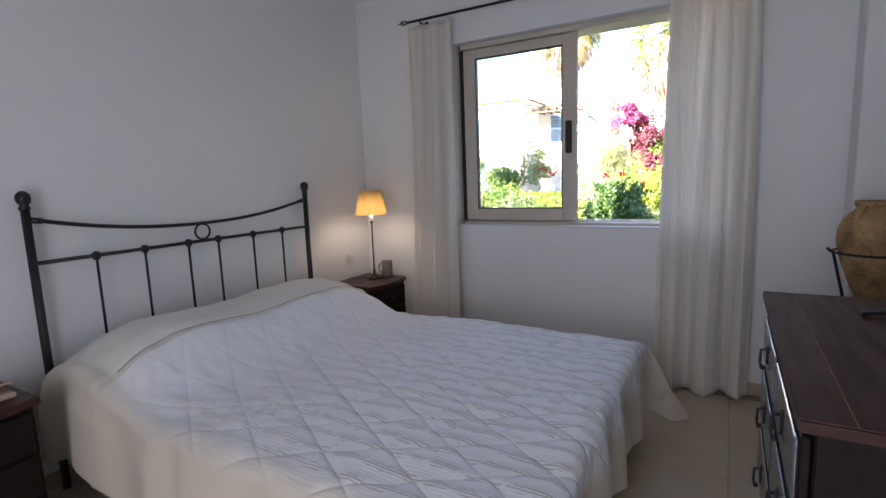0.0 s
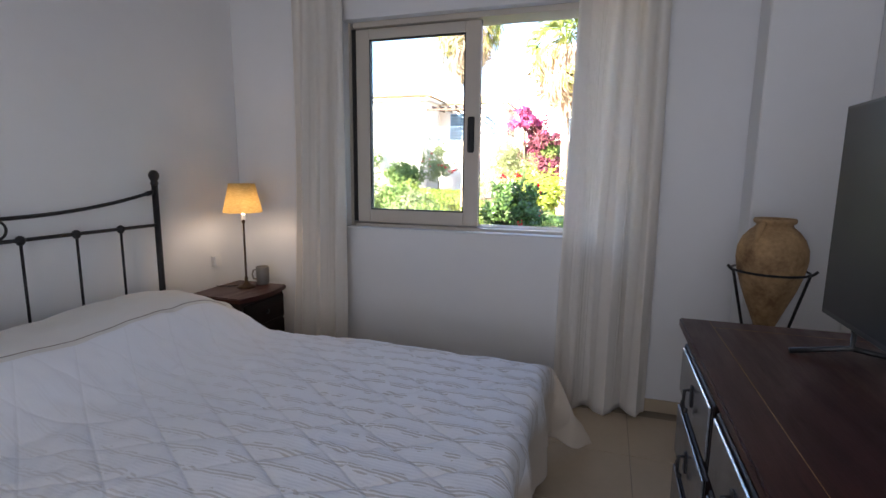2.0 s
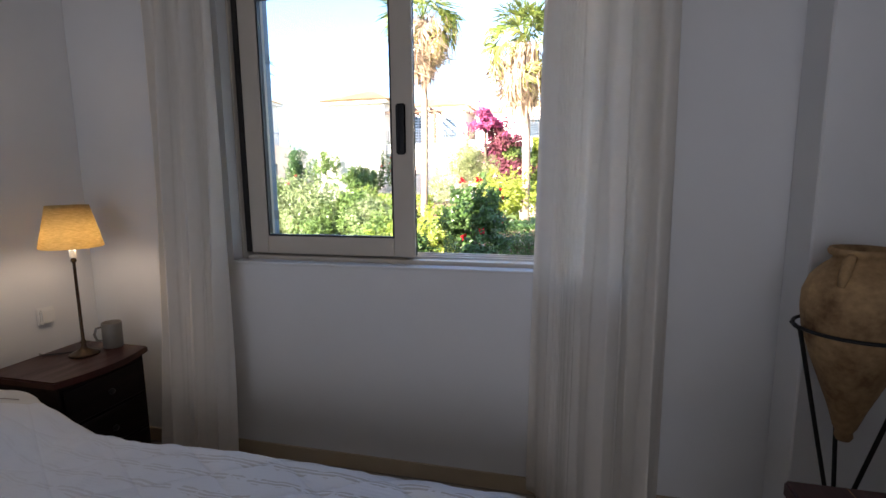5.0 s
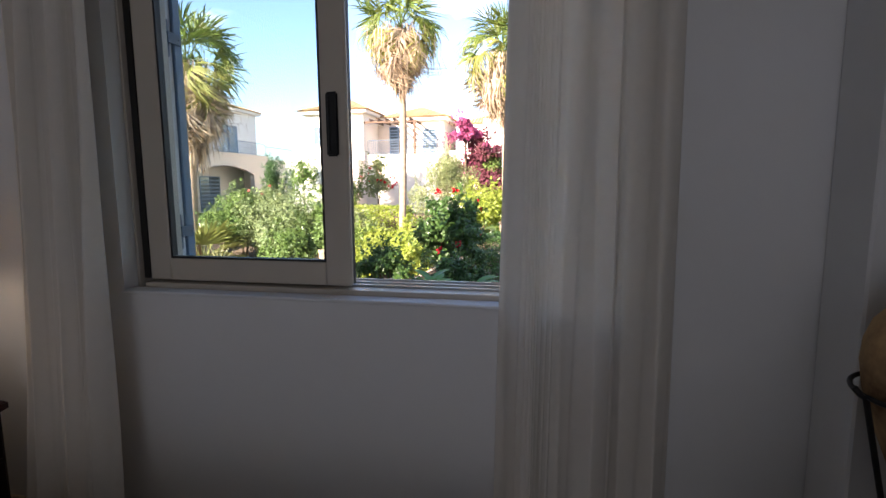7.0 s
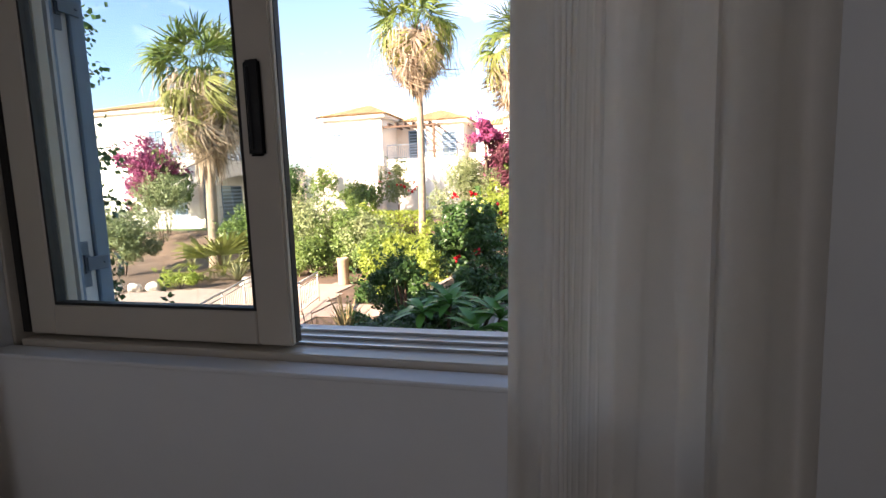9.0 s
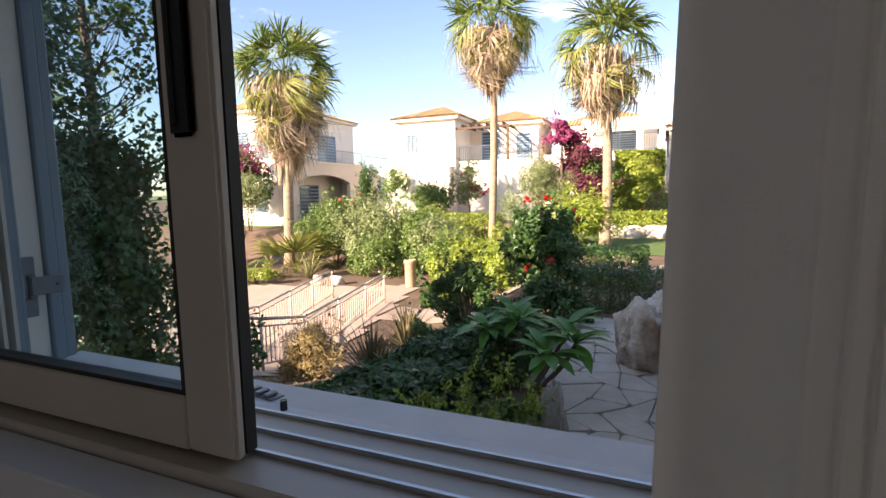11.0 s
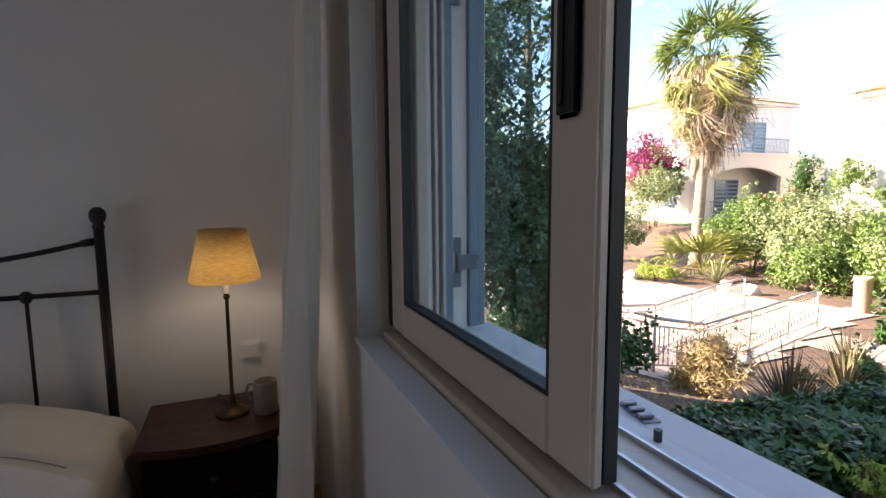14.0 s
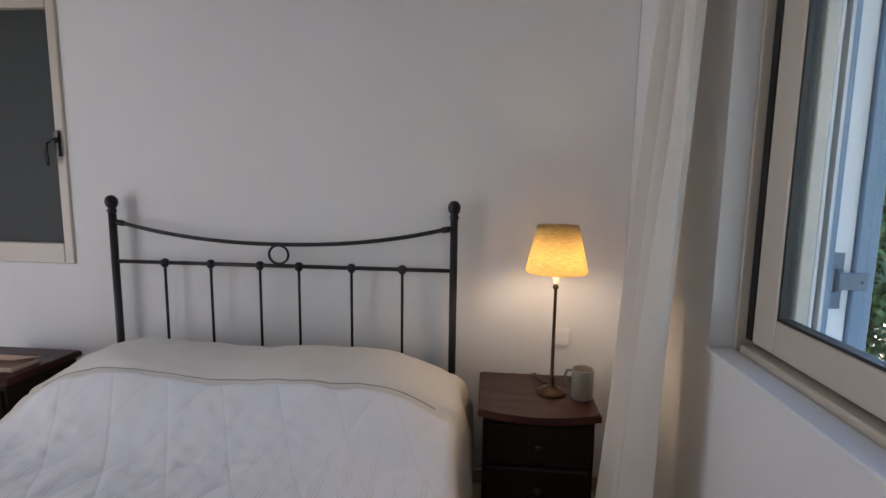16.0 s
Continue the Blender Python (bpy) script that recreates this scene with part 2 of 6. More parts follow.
structure("baseboard", base, M["tile"], "low beige tile baseboard along the bed wall")


# ---- garden window ----
FY0, FY1 = 0.075, 0.255
def sliding_window():
    w = thing("window_1", (0, 0, 0), "beige aluminium sliding window, half slid open to the garden", "window")
    w["kind"] = "structure"
    fr = bmesh.new()
    t = 0.035
    box(fr, WX0 + 0.001, WX0 + 0.012, FY0 - 0.012, FY1, SILL + 0.001, WTOP - 0.001, 0.003)
    box(fr, WX1 - t, WX1 - 0.001, FY0 - 0.012, FY1, SILL + 0.001, WTOP - 0.001, 0.003)
    box(fr, WX0 + t, WX1 - t, FY0 - 0.012, FY1, SILL + 0.001, SILL + 0.03, 0.003)
    box(fr, WX0 + t, WX1 - t, FY0 - 0.012, FY1, WTOP - t, WTOP - 0.001, 0.003)
    part("window_frame", fr, M["alu"], w)
    # tracks
    tr = bmesh.new()
    for y in (0.133, 0.19, 0.248):
        box(tr, WX0 + t, WX1 - t, y - 0.003, y + 0.003, SILL + 0.03, SILL + 0.038)
    part("track", tr, M["alu_rail"], w, "silver sliding track")
    for y in (0.185, 0.205, 0.225, 0.248):
        part("side_guide", boxes((WX0 + t - 0.022, WX0 + t + 0.012, y - 0.004, y + 0.004, SILL + 0.042, WTOP - t)), M["sillwhite"], w, "white vertical side guide")
    # inner ledge lip
    # left (closed) sash
    sx0, sx1, sz0, sz1 = 0.905, 1.750, SILL + 0.038, WTOP - 0.04
    gx0, gx1, gz0, gz1 = 1.000, 1.652, 1.108, 2.205
    y0, y1 = 0.090, 0.126
    s = bmesh.new()
    box(s, sx0, gx0, y0, y1, sz0, sz1, 0.004)
    box(s, gx1, sx1, y0, y0 + 0.020, sz0, sz1, 0.005, 2)
    box(s, gx1, sx1 - 0.020, y0 + 0.0205, y1, sz0, sz1)
    box(s, gx0, gx1, y0, y1, sz0, gz0, 0.003)
    box(s, gx0, gx1, y0, y1, gz1, sz1, 0.003)
    part("sash", s, M["alu"], w)
    g = bmesh.new()
    q = 0.008
    for b in ((gx0, gx0 + q, y0 + 0.004, y1 - 0.004, gz0, gz1), (gx1 - q, gx1, y0 + 0.004, y1 - 0.004, gz0, gz1), (gx0 + q, gx1 - q, y0 + 0.004, y1 - 0.004, gz0, gz0 + q), (gx0 + q, gx1 - q, y0 + 0.004, y1 - 0.004, gz1 - q, gz1)):
        box(g, *b)
    part("gasket", g, M["alu_dark"], w, "black rubber gasket")
    p = part("pane", boxes((gx0 + q, gx1 - q, 0.106, 0.112, gz0 + q, gz1 - q)), M["glass"], w)
    p.visible_shadow = False
    sl = boxes((WX0 + 0.0125, sx0 - 0.002, 0.088, 0.16, SILL + 0.042, WTOP - t - 0.002), (sx1 - 0.0195, sx1 - 0.001, 0.1105, 0.131, SILL + 0.042, WTOP - t - 0.002))
    part("seal", sl, M["alu_dark"], w, "dark brush seal")
    # second sash parked behind the first
    s = bmesh.new()
    y0, y1 = 0.140, 0.172
    ox = -0.01
    box(s, sx0 + ox, gx0 + ox, y0, y1, sz0, sz1, 0.003)
    box(s, gx1 + 0.005, sx1 - 0.042, y0, y1, sz0, sz1, 0.003)
    box(s, gx0 + ox, gx1 + 0.005, y0, y1, sz0, gz0 - 0.02, 0.003)
    box(s, gx0 + ox, gx1 + 0.005, y0, y1, gz1 + 0.01, sz1, 0.003)
    part("sash", s, M["alu"], w, "second sliding sash parked behind the first")
    h = bmesh.new()
    box(h, 1.674, 1.719, 0.079, 0.0905, 1.485, 1.705, 0.006, 2)
    box(h, 1.683, 1.693, 0.074, 0.081, 1.50, 1.69, 0.003, 1)
    part("handle", h, M["black_plastic"], w, "black recessed pull handle")
    return w


sliding_window()
sill = structure("window_sill", boxes((WX0 - 0.08, WX1 + 0.08, 0.2565, 0.46, SILL - 0.06, SILL - 0.012), bevel=0.005, seg=2), M["sillwhite"], "white stone outer window sill")
structure("window_sill", boxes((WX0 + 0.001, WX1 - 0.001, -0.012, 0.0615, SILL + 0.0005, SILL + 0.012), bevel=0.003), M["paint"], "thin white painted inner sill")


# second window, closed, with a dark fly screen
def west_window():
    w = thing("window_2", (0, 0, 0), "closed beige aluminium casement window with a dark screen", "window")
    w["kind"] = "structure"
    a, b, c, d = W2Y0 + 0.001, W2Y1 - 0.001, W2Z0 + 0.001, W2Z1 - 0.001
    t = 0.048
    fr = boxes((-0.09, 0.012, a, a + t, c, d), (-0.09, 0.012, b - t, b, c, d), (-0.09, 0.012, a + t, b - t, c, c + 0.10), (-0.09, 0.012, a + t, b - t, d - 0.08, d), bevel=0.004)
    part("window_frame", fr, M["alu"], w)
    p = part("pane", boxes((-0.06, -0.055, a + t, b - t, c + 0.10, d - 0.08)), M["glass"], w)
    p.visible_shadow = False
    part("screen", boxes((-0.022, -0.018, a + t, b - t, c + 0.10, d - 0.08)), M["mesh"], w, "dark fine mesh fly screen")
    h = bmesh.new()
    box(h, 0.012, 0.028, b - 0.045, b - 0.015, 1.535, 1.66, 0.005, 2)
    box(h, 0.026, 0.05, b - 0.042, b - 0.02, 1.60, 1.625, 0.004, 2)
    tube(h, [(0.045, b - 0.03, 1.615), (0.05, b - 0.06, 1.60), (0.05, b - 0.066, 1.56), (0.048, b - 0.062, 1.49)], 0.009)
    part("handle", h, M["black_plastic"], w, "black lever handle")


west_window()
structure("shutter_backing", boxes((-0.25, -0.2, W2Y0, W2Y1, W2Z0, W2Z1)), M["blue"], "closed blue-grey shutter outside the side window")


# ---- bed ----
BY0, BY1 = -2.385, -0.765
def bed():
    b = thing("bed", (0.06, -1.575, 0), "double bed with a black wrought-iron headboard", "bed")
    hw = 0.81
    for s in (-1, 1):
        bm = bmesh.new()
        tube(bm, [(0, s * hw, 0), (0, s * hw, 1.285)], 0.017, 14)
        lathe(bm, [(0, 1.27), (0.017, 1.272), (0.022, 1.285), (0.016, 1.297), (0.024, 1.308), (0.0285, 1.325), (0.026, 1.342), (0.014, 1.356), (0, 1.359)], 16, (0, s * hw, 0))
        part("headboard_post", bm, M["iron"], b, smooth=True)
    bm = bmesh.new()
    pts = []
    for i in range(25):
        u = i / 24 * 2 - 1
        pts.append((0, u * hw, 1.145 + 0.095 * abs(u) ** 2.2))
    tube(bm, pts, 0.0095, 10)
    for s in (-1, 1):
        tube(bm, [(0, s * (hw - 0.02), 1.232), (0, s * (hw - 0.055), 1.226)], 0.014, 10)
    part("headboard_top_rail", bm, M["iron"], b, smooth=True)
    bm = bmesh.new()
    tube(bm, [(0, -hw, 1.045), (0, hw, 1.045)], 0.0095, 10)
    part("headboard_rail", bm, M["iron"], b, smooth=True)
    bm = bmesh.new()
    tube(bm, [(0, -hw, 0.52), (0, hw, 0.52)], 0.012, 10)
    part("headboard_rail", bm, M["iron"], b, smooth=True)
    bm = bmesh.new()
    ring = [(0, 0.046 * math.cos(a), 1.0975 + 0.043 * math.sin(a)) for a in [2 * math.pi * k / 28 for k in range(29)]]
    tube(bm, ring, 0.006, 8, cap=False)
    part("headboard_ring", bm, M["iron"], b, smooth=True)
    for y in (-0.56, -0.332, -0.092, 0.095, 0.343, 0.578):
        bm = bmesh.new()
        tube(bm, [(0, y, 0.5), (0, y, 1.04)], 0.0065, 8)
        lathe(bm, [(0, 1.02), (0.012, 1.024), (0.019, 1.036), (0.021, 1.046), (0.017, 1.058), (0.008, 1.064), (0, 1.066)], 12, (0, y, 0))
        part("headboard_spindle", bm, M["iron"], b, smooth=True)
    bm = boxes((0.05, 2.16, -0.77, 0.77, 0.20, 0.28), bevel=0.01)
    part("bed_base", bm, M["wood"], b)
    bm = boxes((0.04, 2.15, -0.76, 0.76, 0.28, 0.46), bevel=0.04, seg=3)
    part("mattress", bm, M["sheet"], b, "cream mattress")
    for x in (0.2, 2.05):
        for y in (-0.7, 0.7):
            part("leg", boxes((x - 0.03, x + 0.03, y - 0.03, y + 0.03, 0, 0.20)), M["wood"], b)


bed()


QUILT = 0.215


def quilt_height(x, y):
    """Height of the bedding over the bed's plane."""
    z = 0.492
    row = sum(math.exp(-(((y - cy) / 0.44) ** 2) ** 1.6) for cy in (-1.98, -1.17))
    z += 0.245 * row * math.exp(-(((x - 0.36) / 0.33) ** 2) ** 1.6)
    z += 0.012 * noise.noise(Vector((x * 2.2, y * 2.2, 3.1)))
    z += 0.005 * noise.noise(Vector((x * 9, y * 9, 1.0)))
    return z


def cloth(name, xa, xb, ya, yb, drop_y, drop_x, head_drop, mat, lift, step, label, cat_, quilted=True):
    """A bedspread: a grid that follows the bed and hangs over its edges."""
    nx, ny = int((xb - xa + drop_x) / step), int((yb - ya + 2 * drop_y) / step)
    verts, faces, flat = [], [], []
    r = 0.06
    for i in range(nx + 1):
        u = xa + (xb - xa + drop_x) * i / nx
        for j in range(ny + 1):
            v = ya - drop_y + (yb - ya + 2 * drop_y) * j / ny
            x, y = u, v
            fall = 0.0
            ox = oy = 0.0
            if u > xb:
                e = u - xb
                ax = min(e / r, math.pi / 2)
                x = xb + r * math.sin(ax)
                fall += r * (1 - math.cos(ax)) + max(0, e - r * math.pi / 2)
            if v < ya or v > yb:
                e = ya - v if v < ya else v - yb
                s = -1 if v < ya else 1
                ay = min(e / r, math.pi / 2)
                y = (ya if v < ya else yb) + s * r * math.sin(ay)
                f2 = r * (1 - math.cos(ay)) + max(0, e - r * math.pi / 2)
                if fall > 0.02 and f2 > 0.02:
                    k = min(fall, f2)
                    x += 0.55 * k
                    y += s * 0.3 * k
                    fall = max(fall, f2) + 0.25 * k
                else:
                    fall = max(fall, f2)
                oy = s
            z = quilt_height(min(x, xb), min(max(y, ya), yb)) + lift
            w = min(1, fall / 0.15)
            if fall > 0:
                k = noise.noise(Vector((x * 3.2, y * 3.2, 0.2)))
                fold = 0.022 * math.sin((u if oy else v) * 17 + 3 * k) * w
                if oy:
                    y += oy * (fold + 0.02 * w + 0.05 * fall)
                else:
                    x += fold + 0.05 * fall
            if quilted:
                a = (u * 0.62 + v * 1.0) / QUILT
                c = (u * 0.62 - v * 1.0) / QUILT
                da = abs(a - round(a))
                dc = abs(c - round(c))
                puff = 1 - math.exp(-(min(da, dc) / 0.06) ** 1.0)
                k2 = sstep(u, 0.54, 0.60)
                z += 0.009 * puff * k2 * (0.35 + 0.65 * sstep(u, 0.7, 1.3))
                z += 0.0024 * math.sin(v * 2 * math.pi / 0.081) * sstep(u, 1.3, 1.9)
                z += (0.004 * noise.noise(Vector((u * 13, v * 17, 0.5))) + 0.008 * sstep(noise.noise(Vector((u * 2.1, v * 2.1, 9))), 0.05, 0.4) * noise.noise(Vector((u * 22 + v * 9, v * 14 - u * 16, 2)))) * k2 + 0.006 * noise.noise(Vector((u * 5, v * 12, 2.5))) + 0.010 * (1 - sstep(u, 0.9, 1.5)) * noise.noise(Vector((u * 9 + v * 4, v * 6 - u * 5, 7))) + 0.0022 * noise.noise(Vector((u * 44, v * 55, 4.5))) * k2
                seam = 0.53 + 0.010 * math.sin(v * 3.1)
                z += 0.008 * (1 - sstep(u, seam - 0.006, seam + 0.006)) - 0.006 * math.exp(-((u - seam - 0.01) / 0.01) ** 2)
            z -= fall
            verts.append((x, y, max(z, 0.03)))
            flat.append((u, v))
    for i in range(nx):
        for j in range(ny):
            a = i * (ny + 1) + j
            faces.append((a, a + ny + 1, a + ny + 2, a + 1))
    ob = raw(name, verts, faces, mat, smooth=True)
    uv = ob.data.uv_layers.new(name="cloth")
    idx = np.empty(len(ob.data.loops), dtype=np.int32)
    ob.data.loops.foreach_get("vertex_index", idx)
    uv.data.foreach_set("uv", np.array(flat, dtype=np.float32)[idx].ravel())
    md = ob.modifiers.new("thick", "SOLIDIFY")
    md.thickness, md.offset = 0.006, -1
    return tagged(ob, label, cat_)


# quilt material: taupe woven dashes in stripes on bluish white
def quilt_material():
    m = material("quilted_cotton", (0.79, 0.785, 0.795), 0.9, sheen=0.2)
    nt = m.node_tree
    b = nt.nodes["Principled BSDF"]
    tc = nt.nodes["Texture Coordinate"]
    sep = nt.nodes.new("ShaderNodeSeparateXYZ")
    nt.links.new(tc.outputs["UV"], sep.inputs[0])

    def mt(op, a, b_=None, c=None):
        n = nt.nodes.new("ShaderNodeMath")
        n.operation = op
        for i, v in enumerate((a, b_, c)):
            if v is None:
                continue
            if isinstance(v, (int, float)):
                n.inputs[i].default_value = v
            else:
                nt.links.new(v, n.inputs[i])
        return n.outputs[0]
    wave = mt("SINE", mt("MULTIPLY", sep.outputs[1], 2 * math.pi / 0.0135))
    band = mt("SINE", mt("MULTIPLY", sep.outputs[1], 2 * math.pi / 0.081))
    no = nt.nodes.new("ShaderNodeTexNoise")
    no.inputs["Scale"].default_value, no.inputs["Detail"].default_value = 14, 6
    mp = nt.nodes.new("ShaderNodeMapping")
    mp.inputs["Scale"].default_value = (1.1, 1.5, 1.0)
    nt.links.new(tc.outputs["UV"], mp.inputs[0])
    nt.links.new(mp.outputs[0], no.inputs["Vector"])
    f = mt("MULTIPLY", mt("GREATER_THAN", wave, -0.1), mt("GREATER_THAN", mt("ADD", no.outputs[0], mt("MULTIPLY", band, 0.20)), 0.60))
    ramp = nt.nodes.new("ShaderNodeMapRange")
    ramp.inputs["From Min"].default_value, ramp.inputs["From Max"].default_value = 0.6, 1.7
    nt.links.new(sep.outputs[0], ramp.inputs["Value"])
    f = mt("MULTIPLY", f, ramp.outputs[0])
    f = mt("MULTIPLY", f, 0.62)
    mx = nt.nodes.new("ShaderNodeMix")
    mx.data_type = "RGBA"
    mx.inputs["A"].default_value, mx.inputs["B"].default_value = (0.79, 0.785, 0.795, 1), (0.43, 0.375, 0.315, 1)
    nt.links.new(f, mx.inputs["Factor"])
    # stitched diamond lines
    ua = mt("MULTIPLY", sep.outputs[0], 0.62 / QUILT)
    va = mt("MULTIPLY", sep.outputs[1], 1.0 / QUILT)
    st = mt("MINIMUM", mt("PINGPONG", mt("ADD", ua, va), 0.5), mt("PINGPONG", mt("SUBTRACT", ua, va), 0.5))
    inner = mt("GREATER_THAN", sep.outputs[0], 0.56)
    line = mt("MULTIPLY", mt("LESS_THAN", st, 0.012), inner)
    m2 = nt.nodes.new("ShaderNodeMix")
    m2.data_type = "RGBA"
    nt.links.new(mt("MULTIPLY", line, 0.10), m2.inputs["Factor"])
    nt.links.new(mx.outputs["Result"], m2.inputs["A"])
    m2.inputs["B"].default_value = (0.46, 0.43, 0.40, 1)
    # plain cream above the seam and along both side edges

    def soft(v):
        return mt("MINIMUM", mt("MAXIMUM", v, 0.0), 1.0)
    edge = mt("MAXIMUM", mt("SUBTRACT", 1.0, inner), mt("MAXIMUM", soft(mt("MULTIPLY", mt("ADD", sep.outputs[1], 0.70), 12)), soft(mt("MULTIPLY", mt("ADD", sep.outputs[1], 2.36), -9))))
    m3 = nt.nodes.new("ShaderNodeMix")
    m3.data_type = "RGBA"
    nt.links.new(edge, m3.inputs["Factor"])
    nt.links.new(m2.outputs["Result"], m3.inputs["A"])
    m3.inputs["B"].default_value = (0.70, 0.665, 0.61, 1)
    # blends to a darker tan down the hanging sides and foot
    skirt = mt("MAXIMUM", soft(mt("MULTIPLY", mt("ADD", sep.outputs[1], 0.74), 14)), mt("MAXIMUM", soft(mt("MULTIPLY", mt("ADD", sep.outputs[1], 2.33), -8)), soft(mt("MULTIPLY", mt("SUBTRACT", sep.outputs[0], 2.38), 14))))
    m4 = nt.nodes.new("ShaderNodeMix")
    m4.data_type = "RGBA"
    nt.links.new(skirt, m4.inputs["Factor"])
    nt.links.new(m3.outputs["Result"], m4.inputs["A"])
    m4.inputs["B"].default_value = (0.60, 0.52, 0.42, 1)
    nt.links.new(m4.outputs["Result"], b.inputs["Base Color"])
    nb = nt.nodes.new("ShaderNodeTexNoise")
    nb.inputs["Scale"].default_value = 350
    bp = nt.nodes.new("ShaderNodeBump")
    bp.inputs["Distance"].default_value = 0.0008
    nt.links.new(nb.outputs[0], bp.inputs["Height"])
    # crisp stitched creases and the ribs of the weave
    sb = nt.nodes.new("ShaderNodeBump")
    sb.inputs["Distance"].default_value = 0.0032
    top = mt("SUBTRACT", 1.0, skirt)
    crease = mt("MULTIPLY", mt("MULTIPLY", mt("MINIMUM", mt("MULTIPLY", st, 22), 1.0), mt("MULTIPLY", inner, top)), mt("ADD", 0.25, mt("MULTIPLY", ramp.outputs[0], 0.75)))
    rib = mt("MULTIPLY", mt("MULTIPLY", wave, mt("MULTIPLY", ramp.outputs[0], top)), 0.10)
    nt.links.new(mt("ADD", crease, rib), sb.inputs["Height"])
    nt.links.new(bp.outputs[0], sb.inputs["Normal"])
    nt.links.new(sb.outputs[0], b.inputs["Normal"])
    return m


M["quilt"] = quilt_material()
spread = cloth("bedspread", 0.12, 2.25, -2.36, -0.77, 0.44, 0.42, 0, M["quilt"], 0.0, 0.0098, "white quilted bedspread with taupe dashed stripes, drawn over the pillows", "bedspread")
bm = bmesh.new()
sp = []
for k in range(81):
    v_ = -2.34 + 1.55 * k / 80
    sp.append((0.545 + 0.010 * math.sin(v_ * 3.1), v_, quilt_height(0.545, v_) + 0.0065 + 0.004 * noise.noise(Vector((0.545 * 5, v_ * 12, 2.5)))))
tube(bm, sp, 0.0018, 6)
part("seam", bm, material("taupe_piping", (0.30, 0.26, 0.22), 0.9), spread, "thin taupe piped seam", True)


# ---- nightstands ----
def nightstand(x, y, label):
    n = thing("nightstand", (x, y, 0), label, "nightstand", "nightstands")
    bm = bmesh.new()
    # top with a bowed front
    pts = []
    W, D, T = 0.225, 0.41, 0.028
    outline = [(0.0, -W), (D - 0.03, -W)] + [(D - 0.03 + 0.045 * math.sin(math.pi * k / 10), -W + 2 * W * k / 10) for k in range(1, 10)] + [(D - 0.03, W), (0.0, W)]
    top = [bm.verts.new((a, b, 0.605)) for a, b in outline]
    bot = [bm.verts.new((a, b, 0.605 - T)) for a, b in outline]
    f1 = bm.faces.new(top)
    bm.faces.new(bot[::-1])
    for k in range(len(outline)):
        k2 = (k + 1) % len(outline)
        bm.faces.new((top[k], bot[k], bot[k2], top[k2]))
    bmesh.ops.bevel(bm, geom=list(f1.edges), offset=0.006, segments=2, affect="EDGES")
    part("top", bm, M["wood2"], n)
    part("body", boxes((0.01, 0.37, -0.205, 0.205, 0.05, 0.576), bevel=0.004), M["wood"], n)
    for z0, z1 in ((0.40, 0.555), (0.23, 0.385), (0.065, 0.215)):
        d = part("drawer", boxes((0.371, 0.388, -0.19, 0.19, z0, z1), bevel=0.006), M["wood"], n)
        k = bmesh.new()
        lathe(k, [(0, 0), (0.012, 0.004), (0.014, 0.012), (0.006, 0.02), (0.006, 0.026)], 12)
        bmesh.ops.rotate(k, verts=k.verts, cent=(0, 0, 0), matrix=Euler((0, radians(-90), 0)).to_matrix())
        bmesh.ops.translate(k, verts=k.verts, vec=(0.412, 0, (z0 + z1) / 2))
        part("knob", k, M["iron"], d, "small black knob", True)
    part("plinth", boxes((0.02, 0.36, -0.2, 0.2, 0, 0.049)), M["wood"], n)
    return n


nightstand(0.115, -0.41, "dark mahogany nightstand with a bowed top beside the window curtain")
nightstand(0.085, -2.80, "dark mahogany nightstand with a bowed top under the side window")


def table_lamp():
    l = thing("table_lamp", (0.31, -0.345, 0.605), "lit bedside lamp with a linen shade on a slim bronze stand", "lamp")
    bm = bmesh.new()
    lathe(bm, [(0, 0), (0.058, 0), (0.06, 0.006), (0.05, 0.012), (0.03, 0.02), (0.014, 0.032), (0.010, 0.05), (0.013, 0.058), (0.007, 0.07), (0.006, 0.42), (0.012, 0.43), (0.009, 0.44), (0, 0.445)], 24)
    part("stand", bm, M["brass"], l, smooth=True)
    bm = bmesh.new()
    lathe(bm, [(0.013, 0.445), (0.013, 0.475), (0.011, 0.48), (0, 0.48)], 16)
    part("bulb_holder", bm, M["white_plastic"], l, "white bulb holder", True)
    bm = bmesh.new()
    lathe(bm, [(0.118, 0.492), (0.120, 0.497), (0.079, 0.674), (0.077, 0.674), (0.117, 0.496), (0.118, 0.492)], 40)
    m = material("lit_linen_shade", (0.80, 0.66, 0.38), 0.9, color2=(0.52, 0.40, 0.19), scale=45, stretch=(1, 1, 7), bump=0.0005, bscale=300, trans=0.6)
    part("shade", bm, m, l, "honey-coloured linen shade", True)
    bm = bmesh.new()
    lathe(bm, [(0, 0.48), (0.012, 0.485), (0.028, 0.52), (0.03, 0.54), (0.02, 0.565), (0, 0.575)], 16)
    em = bpy.data.materials.new("bulb_glow")
    em.use_nodes = True
    e = em.node_tree.nodes["Principled BSDF"]
    e.inputs["Emission Color"].default_value = (1.0, 0.8, 0.55, 1)
    e.inputs["Emission Strength"].default_value = 2.0
    part("bulb", bm, em, l, "glowing frosted bulb", True).visible_shadow = False
    lt = new("bulb_light", bpy.data.lights.new("bulb_light", "POINT"))
    lt.data.energy, lt.data.color, lt.data.shadow_soft_size = 0.075, (1.0, 0.85, 0.64), 0.025
    lt.matrix_world = pose(0.31, -0.345, 0.605 + 0.56)


